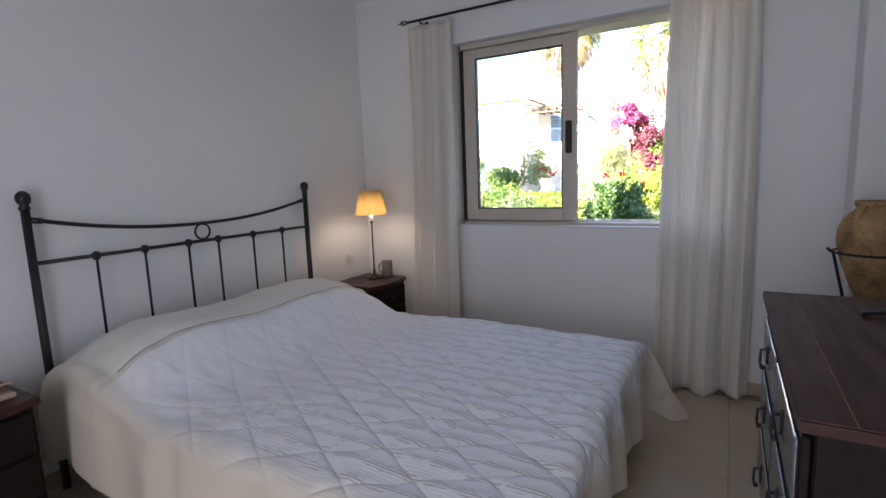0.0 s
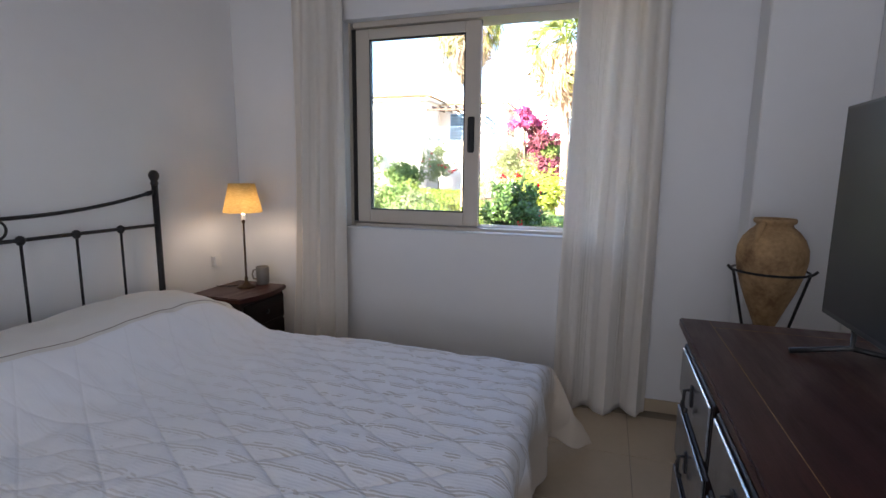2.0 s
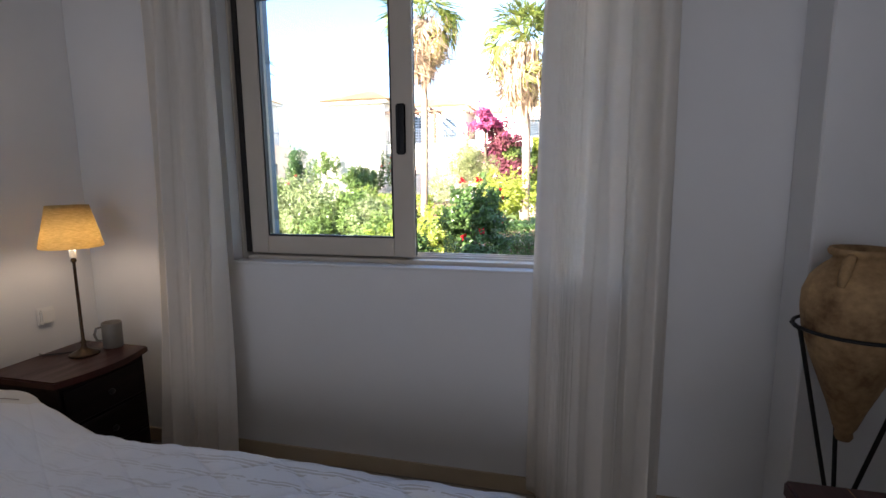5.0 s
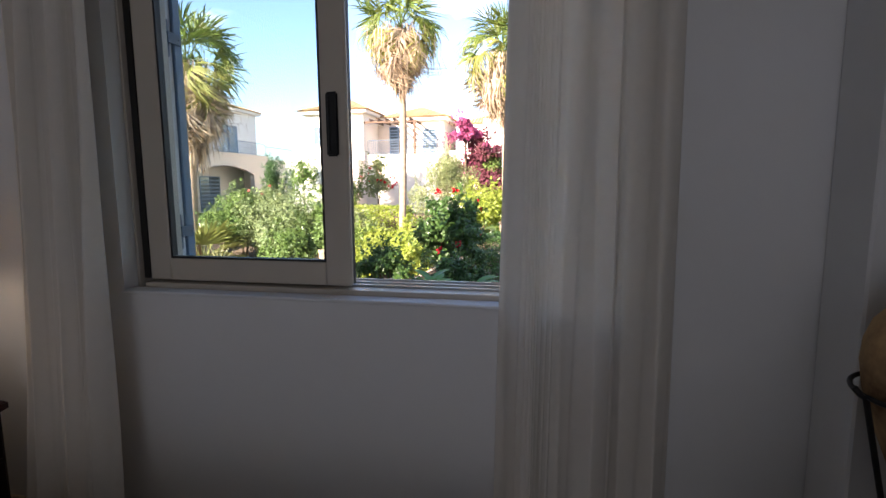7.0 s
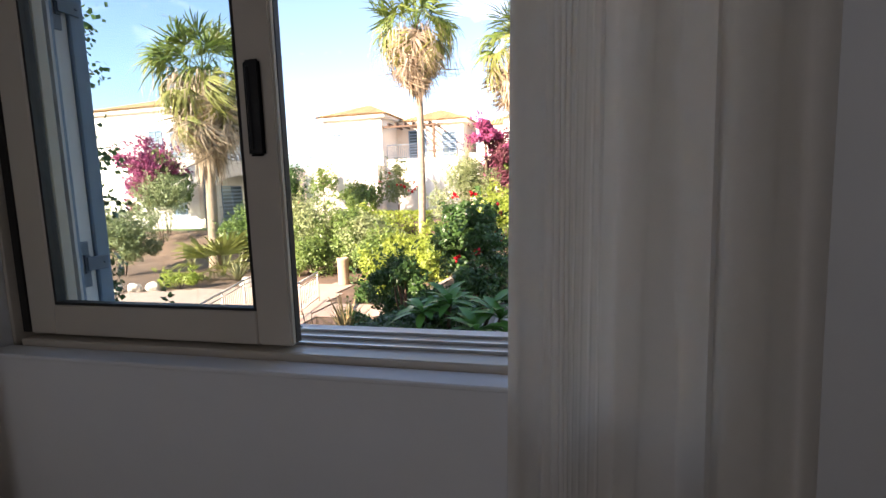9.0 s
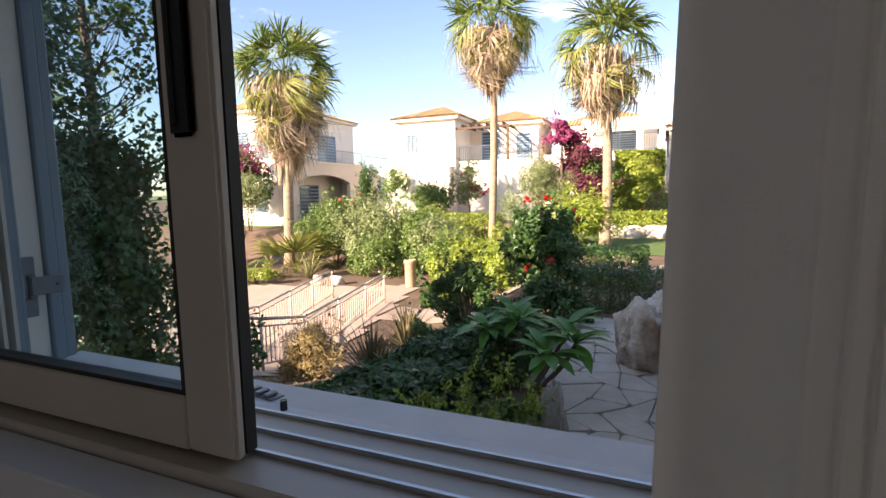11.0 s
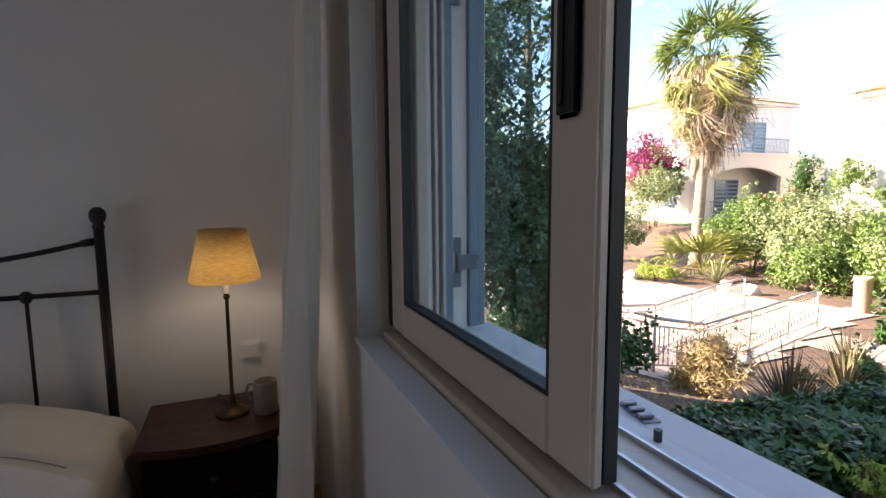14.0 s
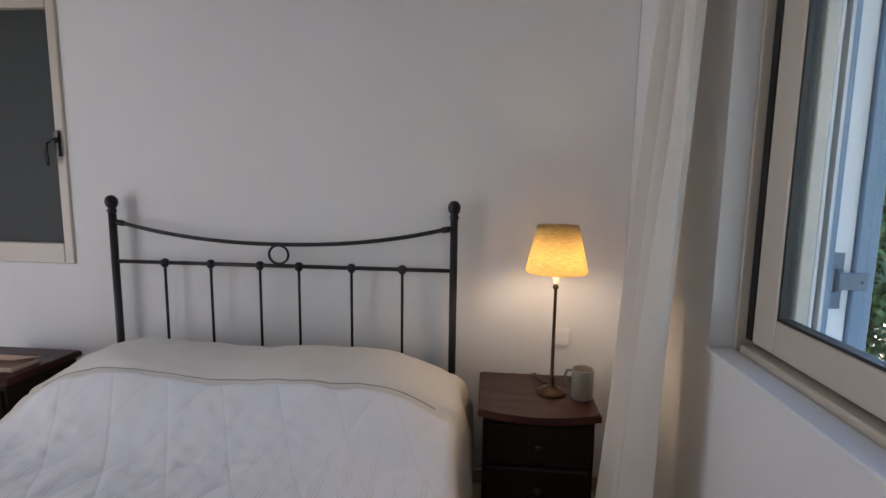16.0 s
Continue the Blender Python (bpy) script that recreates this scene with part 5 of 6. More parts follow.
hb = thing("house", (0, 0, 0), "white house with a timber pergola and ochre tiled roof", "house", "garden houses")
part("wall", boxes((-13.9, -9.75, 30.3, 37, GZ, 6.55)), M["render"], hb)
hip_roof(hb, -13.9, -9.75, 30.3, 36.5, 6.45, 1.15)
# set-back block, its shade painted by the darker render colour
part("wall", boxes((-9.74, -4.9, 33.2, 38, GZ, 6.3)), M["render_shade_trim"], hb)
hip_roof(hb, -9.3, -4.9, 33.2, 38, 6.2, 1.05)
part("terrace_wall", boxes((-9.74, -4.7, 30.6, 33.19, GZ, 3.5)), M["render"], hb)
part("terrace_wall", boxes((-14.9, -9.76, 29.2, 30.29, GZ, 3.0)), M["render"], hb)
part("terrace_coping", boxes((-14.95, -9.7, 29.15, 30.29, 3.001, 3.15)), M["render_shade_trim"], hb)
hwindow(hb, -12.9, 30.29, 4.2, 5.4, 0.75)
hwindow(hb, -8.2, 33.19, 3.6, 5.6, 1.3, 0, "door")
hwindow(hb, -5.9, 33.19, 3.6, 5.4, 1.0, 0, "door")
rail_run(hb, [(-9.6, 30.75, 3.5), (-4.8, 30.75, 3.5), (-4.8, 33.1, 3.5)])
for k in range(7):
    part("pergola_slat", boxes((-9.9 + k * 0.55, -9.82 + k * 0.55, 30.3, 33.18, 5.7, 5.85)), M["pergola"], hb, "brown timber slat")
part("pergola_beam", boxes((-10.0, -6.1, 30.45, 30.6, 5.55, 5.69)), M["pergola"], hb, "brown timber beam")
part("pergola_post", boxes((-6.35, -6.2, 30.45, 30.6, 3.5, 5.55)), M["pergola"], hb, "brown timber post")

hc = thing("house", (0, 0, 0), "white house with a slatted pergola over its upper terrace", "house", "garden houses")
part("wall", boxes((-3.8, 2.4, 34.0, 40, GZ, 5.75)), M["render"], hc)
hip_roof(hc, -3.8, 2.4, 34.0, 40, 5.7, 1.3)
part("terrace_wall", boxes((-3.8, 2.85, 29.6, 33.99, GZ, 3.6)), M["render"], hc)
for b in ((1.3, 1.65, 30.3, 30.65, 3.6, 5.0), (2.5, 2.8, 30.3, 30.6, 3.6, 5.0), (-1.6, -1.3, 30.3, 30.6, 3.6, 5.0)):
    part("pillar", boxes(b), M["render"], hc)
part("lintel", boxes((-1.7, 2.9, 30.2, 30.75, 5.0, 5.55)), M["render"], hc)
for k in range(9):
    part("pergola_slat", boxes((-1.6, 2.8, 30.8 + k * 0.36, 30.9 + k * 0.36, 5.2, 5.35)), M["render"], hc)
hwindow(hc, 0.2, 33.99, 3.7, 5.2, 2.0, 0, "door")
rail_run(hc, [(-1.2, 29.7, 3.6), (2.8, 29.7, 3.6), (2.8, 33.0, 3.6)])

hd = thing("house", (0, 0, 0), "white two-storey house with an outside stair and arched opening", "house", "garden houses")
part("wall", boxes((3.1, 13.0, 34.6, 42, GZ, 5.4)), M["render"], hd)
hip_roof(hd, 3.1, 13.0, 34.6, 42, 5.35, 1.7)
bm = bmesh.new()
vs = [(2.95, 32.0, GZ), (7.0, 32.0, GZ), (7.0, 32.0, 1.9), (2.95, 32.0, 3.3), (2.95, 32.25, GZ), (7.0, 32.25, GZ), (7.0, 32.25, 1.9), (2.95, 32.25, 3.3)]
vv = [bm.verts.new(p) for p in vs]
for f in ((0, 1, 2, 3), (7, 6, 5, 4), (0, 4, 5, 1), (3, 2, 6, 7), (0, 3, 7, 4), (1, 5, 6, 2)):
    bm.faces.new([vv[i] for i in f])
part("stair_wall", bm, M["render"], hd, "white sloping stair wall")
# no hole is cut: a flat face in shade colour marks the arch
bm = bmesh.new()
n = 10
cv = [bm.verts.new((3.35 + 0.55 * math.cos(a), 31.99, 1.3 + 0.75 * math.sin(a))) for a in np.linspace(0, math.pi, n)] + [bm.verts.new((2.8 + 0.0, 31.99, 0.6)), ]
cv[-1].co.x = 2.9
cv.append(bm.verts.new((3.9, 31.99, 0.6)))
bm.faces.new(cv[:n] + [cv[n], cv[n + 1]])
part("stair_opening", bm, M["render_shade_trim"], hd, "flat arched patch in a shade colour on the stair wall")
rail_run(hd, [(4.1, 30.9, 0.2), (7.6, 30.9, 0.2)], 1.0, "painted_metal", 0.14)
rail_run(hd, [(3.0, 31.9, 3.3), (5.2, 31.9, 3.3)], 1.0)
hwindow(hd, 9.0, 34.59, 3.4, 5.0, 1.4)
part("terrace_wall", boxes((5.6, 13, 31.4, 34.59, GZ, 2.9)), M["render"], hd)

# ---- far background, hills of scrub behind the houses ----
bm = bmesh.new()
prev = None
rg_ = random.Random(5)
for i in range(90):
    x = -420 + i * 9.5
    h = 1.5 + 4 * max(0, noise.noise(Vector((x * 0.012, 2, 0))) + 0.35)
    a, b = bm.verts.new((x, 230, -1.2)), bm.verts.new((x, 245, h))
    if prev:
        bm.faces.new((prev[0], a, b, prev[1]))
    prev = (a, b)
tagged(part("backdrop", bm, L["grey"]), "low far ridge of scrub behind the houses", kind="structure")

# ---- ramp railings ----
def ramp_rail(pts, label):
    r = thing("ramp_railing", pts[0], label, "railing", "ramp railings")
    o = Vector(pts[0])
    P = [Vector(p) - o for p in pts]
    up = Vector((0, 0, 0.9))
    for p in P:
        bm = bmesh.new()
        tube(bm, [p, p + up * 1.02], 0.026, 8)
        part("post", bm, M["painted_metal"], r, smooth=True)
    for a, b in zip(P, P[1:]):
        for h, rr in ((1.0, 0.030), (0.86, 0.016), (0.14, 0.016)):
            bm = bmesh.new()
            tube(bm, [a + up * h, b + up * h], rr, 8)
            part("rail", bm, M["painted_metal"], r, smooth=True)
        n = int((b - a).length / 0.14)
        for i in range(1, n):
            p = a.lerp(b, i / n)
            bm = bmesh.new()
            tube(bm, [p + up * 0.14, p + up * 0.86], 0.012, 5)
            part("baluster", bm, M["painted_metal"], r)


def on_ground(*xy):
    return [(x, y, hf(x, y) + 0.02) for x, y in xy]


ramp_rail(on_ground((-8.2, 4.9), (-6.5, 5.3), (-4.95, 5.76), (-3.66, 5.81), (-4.0, 7.3), (-4.4, 9.1), (-4.8, 10.9), (-5.16, 12.54)), "cream painted tubular railing with upright bars along the ramp")
ramp_rail(on_ground((-5.1, 6.3), (-5.6, 7.8), (-6.15, 9.5), (-6.7, 11.1), (-7.17, 12.72)), "cream painted tubular railing along the far side of the ramp")

# ---- garden pot bollard ----
bm = bmesh.new()
lathe(bm, [(0, 0), (0.19, 0), (0.20, 0.03), (0.205, 0.85), (0.22, 0.87), (0.225, 0.95), (0.20, 0.97), (0.17, 0.97), (0.16, 0.92), (0, 0.90)], 24)
ob = part("garden_bollard", bm, material("ochre_render", (0.42, 0.31, 0.20), 0.9, color2=(0.34, 0.25, 0.16), scale=8, bump=0.002, bscale=60), smooth=True)
ob.matrix_basis = pose(-5.6, 15.2, hf(-5.6, 15.2) + 0.03)
tagged(ob, "round ochre rendered garden bollard beside the court", "bollard")


# ---- rocks ----
def rock(x, y, z, rad, seed, label, mat="lime", sub=5, rot=0.0, sharp=0.35):
    bm = bmesh.new()
    bmesh.ops.create_icosphere(bm, subdivisions=sub, radius=1)
    rr = random.Random(seed * 7 + 1)
    cuts = [(Vector((rr.gauss(0, 1), rr.gauss(0, 1), rr.gauss(0, 0.7))).normalized(), rr.uniform(0.66, 0.96)) for _ in range(18)] + [(Vector((0, 0, 1)), 0.92)]
    for v in bm.verts:
        p = v.co.copy()
        q = p + 0.10 * Vector((noise.noise(p * 2.5 + Vector((seed, 1, 0))), noise.noise(p * 2.5 + Vector((seed, 5, 0))), 0))
        flat = min([d_ / max(q.dot(n_), 1e-3) for n_, d_ in cuts if q.dot(n_) > 0.3] + [1.12])
        w = Vector((p.x * 2.6, p.y * 2.6, p.z * 1.1)) + Vector((seed, 3, 0))
        crack = noise.voronoi(w)[0]
        k = flat + sharp * 0.35 * noise.noise(p * 1.5 + Vector((seed, 0, 0))) - 0.15 * math.exp(-(crack[1] - crack[0]) / 0.06) + 0.06 * noise.ridged_multi_fractal(p * 2.2 + Vector((0, seed, 0)), 0.9, 2.1, 5, 1.0, 2.0) - 0.04 + 0.03 * noise.noise(p * 9) + 0.022 * noise.noise(p * 24)
        v.co = Vector((p.x * rad[0], p.y * rad[1], p.z * rad[2])) * k
    ob = part("rock", bm, M[mat], smooth=True)
    ob.matrix_basis = pose(x, y, z, 0, 0, rot)
    return tagged(ob, label, "rock", "garden rocks")


M["lime2"] = material("rust_stained_limestone", (0.64, 0.56, 0.45), 0.88, color2=(0.24, 0.13, 0.08), scale=3.0, bump=0.035, bscale=12, detail=9)
M["greystone"] = material("grey_stone", (0.38, 0.35, 0.31), 0.9, color2=(0.22, 0.19, 0.16), scale=5, bump=0.02, bscale=20)
rock(2.22, 5.55, -0.32, (0.36, 0.40, 0.55), 1, "upright pale limestone boulder beside the flagstone path", "lime2")
rock(2.55, 6.1, -0.22, (0.36, 0.45, 0.56), 2, "rounded pale limestone boulder behind the others")
rock(3.05, 5.1, 0.0, (0.55, 0.60, 0.88), 3, "large weathered limestone boulder against the veranda", "lime", rot=30)
rock(2.62, 4.55, -0.45, (0.24, 0.34, 0.50), 4, "reddish stained limestone boulder by the path", "lime2")
rock(2.98, 4.35, -0.30, (0.42, 0.50, 0.62), 5, "tall folded limestone boulder", "lime", rot=60)
rock(2.95, 3.75, -0.42, (0.40, 0.42, 0.50), 6, "low limestone boulder with a small lamp set in it", "lime2", rot=15)
rock(1.61, 3.32, -0.46, (0.13, 0.12, 0.41), 7, "upright grey standing stone beside the path", "greystone")
for i, (x, y) in enumerate(((-15.6, 21.5), (-14.6, 21.8), (-13.7, 21.4), (-12.6, 21.9), (-11.5, 21.6), (-10.5, 22), (0.7, 21.9), (1.5, 21.6), (2.3, 21.9), (3.0, 21.7), (-9.4, 21.7), (-8.2, 22.0), (-7.0, 21.8), (-13.0, 13.4), (-13.6, 13.2), (-14.3, 13.0), (-12.5, 13.6), (-9.3, 14.7), (-8.5, 14.9))):
    big = y > 20
    rock(x, y, hf(x, y) + (0.2 if big else 0.1), (0.6, 0.4, 0.45) if big else (0.3, 0.22, 0.25), 20 + i, "pale limestone block of a low retaining wall" if big else "small pale edging stone beside the court", "lime", 3)

lf = thing("rock_light", (2.60, 3.78, -0.42), "small round bulkhead light glowing on the rock", "outdoor light")
bm = bmesh.new()
lathe(bm, [(0, 0), (0.05, 0), (0.055, 0.02), (0.05, 0.05), (0.04, 0.055), (0.036, 0.045)], 16)
bmesh.ops.rotate(bm, verts=bm.verts, cent=(0, 0, 0), matrix=Euler((radians(70), 0, radians(-55))).to_matrix())
part("housing", bm, M["black_plastic"], lf, smooth=True)
bm = bmesh.new()
lathe(bm, [(0, 0.04), (0.035, 0.04), (0.03, 0.05), (0, 0.056)], 12)
bmesh.ops.rotate(bm, verts=bm.verts, cent=(0, 0, 0), matrix=Euler((radians(70), 0, radians(-55))).to_matrix())
gl = bpy.data.materials.new("warm_lamp_lens")
gl.use_nodes = True
gl.node_tree.nodes["Principled BSDF"].inputs["Emission Color"].default_value = (1.0, 0.5, 0.18, 1)
gl.node_tree.nodes["Principled BSDF"].inputs["Emission Strength"].default_value = 0.25
part("lens", bm, gl, lf, "warm glowing lens")


# ---- flagstone path ----
def flagstones():
    rg = random.Random(4)
    sh = sheet("garden_path", [0.3 + 0.2 * i for i in range(18)], [2.6 + 0.2 * i for i in range(32)], 0.012, M["mortar"], "path of irregular buff flagstones set in mortar", lambda x, y: 1.05 + 0.18 * (y - 3) * 0.2 < x < 3.3 and (x > 1.45 or y > 4.4) and (y < 7.6))
    nx, ny = 6, 13
    G = {}
    for i in range(nx + 1):
        for j in range(ny + 1):
            G[i, j] = (1.2 + i * 0.37 + rg.uniform(-0.14, 0.14) + 0.10 * (j % 3), 2.75 + j * 0.37 + rg.uniform(-0.13, 0.13) + 0.07 * i)
    for i in range(nx):
        for j in range(ny):
            q = [G[i, j], G[i + 1, j], G[i + 1, j + 1], G[i, j + 1]]
            cx, cy = sum(p[0] for p in q) / 4, sum(p[1] for p in q) / 4
            poly = []
            for k in range(4):
                a, b = q[k], q[(k + 1) % 4]
                for u in (0.03, 0.2, 0.36, 0.53, 0.70, 0.87):
                    px, py = a[0] + (b[0] - a[0]) * u, a[1] + (b[1] - a[1]) * u
                    s = (0.93 if u == 0.03 else 0.965) + rg.uniform(-0.035, 0.02)
                    poly.append((cx + (px - cx) * s, cy + (py - cy) * s))
            bm = bmesh.new()
            z = -0.6 + 0.035 + rg.uniform(-0.006, 0.006)
            top = [bm.verts.new((x, y, z)) for x, y in poly]
            bot = [bm.verts.new((cx + (x - cx) * 1.03, cy + (y - cy) * 1.03, z - 0.06)) for x, y in poly]
            bm.faces.new(top)
            for k in range(24):
                bm.faces.new((top[k], bot[k], bot[(k + 1) % 24], top[(k + 1) % 24]))
            part("flagstone", bm, M["flag"], sh)


flagstones()

# ---- near planting ----
hedge("hedge", -1.38, 2.22, 3.53, 4.37, -0.85, -0.15, 26000, (0.065, 0.036), "dark", "dense dark-leaved clipped hedge under the window", 31, rz=78)
hedge("hedge", 0.9, 3.0, 7.9, 8.7, -0.6, 0.12, 9000, (0.05, 0.02), "dark", "thin twiggy dark hedge behind the path", 32)
hedge("hedge", -0.6, 2.2, 10.1, 11.6, -0.65, 0.15, 12000, (0.07, 0.035), "dark", "rounded dark green hedge beside the path", 33)
bush("hibiscus", 0.55, 8.0, -0.62, (0.78, 0.72, 0.98), 9500, (0.085, 0.045), "dark", "tall hibiscus bush with red flowers", 34, 44, ("red", 16, 0.085), lump=0.2)
bush("hibiscus", 0.95, 6.75, -0.6, (0.45, 0.45, 0.45), 2600, (0.07, 0.04), "dark", "low leafy shrub before the hibiscus", 35, 10)
bush("hibiscus", -0.4, 6.9, -0.75, (0.55, 0.5, 0.62), 3600, (0.07, 0.035), "dark", "slender dark shrub at the edge of the bed", 36, 12, lump=0.33)
bush("shrub", -1.75, 3.15, -0.66, (0.45, 0.4, 0.35), 3200, (0.07, 0.035), "dark", "dark rounded shrub at the hedge's end", 37, 9)
bush("shrub", 1.2, 3.2, -0.64, (0.27, 0.24, 0.26), 1300, (0.045, 0.022), "mid", "low variegated yellow-green shrub", 38, 9)
bush("shrub", 0.78, 2.75, -0.35, (0.08, 0.08, 0.22), 240, (0.05, 0.02), "bright", "single yellow-green shoot above the hedge", 39, 4)
bush("shrub", -1.8, 4.75, -1.2, (0.5, 0.42, 0.58), 5200, (0.09, 0.012), "dry", "dry golden seeding shrub", 40, 9)
blades("flax", -1.45, 5.7, -1.4, 110, 1.15, 0.020, "flax", "bronze-leaved flax clump beside the dry shrub", 41)
blades("flax", -2.7, 9.3, -1.88, 70, 1.05, 0.024, "flax", "bronze-leaved flax clump in bare soil", 42)
blades("yucca", -0.75, 5.4, -0.7, 40, 0.7, 0.016, "dry", "tuft of dry pale garden grass", 43)


for i, (x, y, h) in enumerate(((0.98, 2.95, 0.26), (1.32, 2.85, 0.24), (1.42, 3.25, 0.22), (1.12, 3.5, 0.30), (1.35, 3.6, 0.24), (0.9, 3.3, 0.28))):
    bush("shrub", x, y, -0.62, (0.06, 0.06, h), 170, (0.045, 0.02), "bright", "upright yellow-green variegated shoot", 300 + i, 5, group="variegated shoots", nst=2, stem_r=0.006)


def frangipani(x, y, z, h, seed, label, heads):
    rg = np.random.default_rng(seed)
    t = thing("frangipani", (x, y, z), label, "shrub", "frangipanis")
    bm = bmesh.new()
    vs, fs = [], []
    for hx, hy, hz in heads:
        tube(bm, [(0, 0, -0.03), (hx * 0.3, hy * 0.3, hz * 0.35), (hx * 0.8, hy * 0.8, hz * 0.75), (hx, hy, hz)], [0.035, 0.028, 0.022, 0.018], 8)
        for i in range(17):
            a = i * 2.4 + rg.normal(0, 0.1)
            el = rg.uniform(0.0, 1.25)
            ln = rg.uniform(0.30, 0.42)
            w = ln * 0.15
            c, s = math.cos(a), math.sin(a)
            q = len(vs)
            for k in range(8):
                u = k / 7
                r = ln * u * math.cos(el * (1 - 0.6 * u))
                zz = ln * (u * math.sin(el) - 0.42 * u * u)
                ww = w * math.sin(math.pi * min(1, 0.06 + 0.94 * u) ** 1.3) + 0.002
                vs += [(hx + c * r - s * ww, hy + s * r + c * ww, hz + zz + 0.25 * ww), (hx + c * r, hy + s * r, hz + zz), (hx + c * r + s * ww, hy + s * r - c * ww, hz + zz + 0.25 * ww)]
            for k in range(7):
                b = q + 3 * k
                fs += [(b, b + 1, b + 4, b + 3), (b + 1, b + 2, b + 5, b + 4)]
    part("trunk", bm, M["bark"], t, smooth=True)
    rawnp("leaves", np.array(vs), np.array(fs), L["frangi"], t, "long glossy green leaves")


frangipani(1.24, 3.78, -0.62, 0.7, 51, "young frangipani with rosettes of long glossy leaves", [(0.25, -0.06, 0.62), (0.46, 0.12, 0.70), (0.33, 0.35, 0.74)])
frangipani(0.95, 4.5, -0.65, 0.7, 52, "young frangipani with glossy leaves before the hibiscus", [(-0.22, -0.08, 0.64), (0.10, -0.08, 0.74), (-0.05, 0.3, 0.72)])

# ---- trees on the left ----
def tree(name, x, y, z, h, rad, trunk_r, n, leaf, mat, label, seed, k=26, bare=0, lean=0.0, cz=None, lump=0.22):
    rg = np.random.default_rng(seed)
    t = thing(name, (x, y, z), label, "tree")
    bm = bmesh.new()
    tube(bm, [(0, 0, -0.1), (lean * 0.3, 0, h * 0.3), (lean * 0.7, 0.05, h * 0.65), (lean, 0, h)], [trunk_r, trunk_r * 0.8, trunk_r * 0.55, trunk_r * 0.2], 10)
    tips = []
    for i in range(12 + bare):
        u = rg.uniform(0.3, 0.95)
        a = rg.uniform(0, 6.28)
        b = np.array([lean * u, 0, h * u])
        ln = rad[0] * rg.uniform(0.5, 1.0)
        e = b + np.array([math.cos(a) * ln, math.sin(a) * ln, ln * rg.uniform(0.2, 0.9)])
        m = (b + e) / 2 + rg.normal(0, 0.08, 3)
        r0 = trunk_r * 0.35 * (1.1 - u)
        tube(bm, [b, m, e], [r0, r0 * 0.6, r0 * 0.2], 6)
        for j in range(3):
            e2 = e + rg.normal(0, 0.28, 3) + np.array([0, 0, 0.15])
            tube(bm, [m, (m + e2) / 2 + rg.normal(0, 0.04, 3), e2], [r0 * 0.4, r0 * 0.25, 0.004], 4)
            tips.append(e2)
    part("trunk", bm, M["bark"], t, smooth=True)
    p, d = cloud_points(rg, rad, n, int(k * 1.8), lump)
    p[:, 2] += cz if cz is not None else h - rad[2] * 0.6
    p[:, 0] += lean * 0.6
    if tips:
        tp = np.array(tips)[rg.integers(0, len(tips), n // 6)] + rg.normal(0, 0.1, (n // 6, 3))
        p = np.concatenate([p, tp])
        d = np.concatenate([d, rg.normal(0, 1, (n // 6, 3))])
    keep = p[:, 2] > 0.05
    v, f = leaves(p[keep], d[keep], leaf[0], leaf[1], rg)
    rawnp("crown", v, f, L[mat], t)
    return t


tree("cypress", -4.3, 2.55, -0.65, 5.6, (1.15, 1.0, 2.9), 0.12, 90000, (0.09, 0.028), "conifer", "dense blue-green conifer beside the building", 61, 70, cz=2.3, lump=0.32)
tree("climber_tree", -4.5, 3.9, -1.1, 6.0, (0.8, 0.75, 2.4), 0.11, 17000, (0.085, 0.068), "dark", "slim tree overgrown with broad-leaved climber", 62, 44, 30, cz=1.3, lump=0.3)
bush("bougainvillea", -20.9, 22.3, -0.5, (2.3, 1.5, 2.9), 7500, (0.15, 0.10), "magenta", "tall magenta bougainvillea before the first house", 63, 34, lump=0.24)
bush("shrub", -20.4, 22.9, -0.6, (2.3, 1.3, 2.8), 5200, (0.15, 0.08), "mid", "green growth tangled with the tall bougainvillea", 163, 30, lump=0.24)
bush("shrub", -19.0, 21.0, -0.9, (1.6, 1.3, 1.9), 6000, (0.14, 0.05), "grey", "grey-green shrub under the bougainvillea", 64, 16)
tree("bougainvillea", -2.2, 26.3, -0.4, 5.4, (1.05, 0.9, 0.85), 0.12, 3000, (0.14, 0.10), "magenta", "magenta bougainvillea against the white house", 65, 14, 6, cz=4.75)
bush("bougainvillea", -1.5, 27.0, -0.4, (2.1, 1.2, 2.5), 14000, (0.13, 0.09), "purple", "large dusky pink bougainvillea mass between two houses", 66, 44, lump=0.2)
bush("shrub", -0.6, 27.3, -0.4, (1.5, 0.9, 2.2), 6000, (0.13, 0.07), "mid", "green climber grown through the bougainvillea", 166, 30, lump=0.2)
tree("bougainvillea", 4.9, 26.2, -0.4, 4.6, (1.9, 1.3, 1.15), 0.12, 6500, (0.14, 0.10), "magenta", "spreading magenta bougainvillea beside the stair wall", 67, 18, 4, cz=3.3)
bush("shrub", -2.6, 22.6, -0.5, (1.9, 1.3, 1.75), 13000, (0.14, 0.03), "grey", "rounded grey-green olive shrub", 68, 26)
hedge("ivy", 0.3, 2.75, 29.0, 29.55, -0.4, 3.55, 15000, (0.13, 0.12), "bright", "thick green ivy covering a garden wall", 69)
bush("shrub", -10.1, 27.0, -0.5, (1.5, 1.0, 1.2), 6500, (0.14, 0.09), "mid", "leafy green shrub before the white house", 70, 30, lump=0.42)
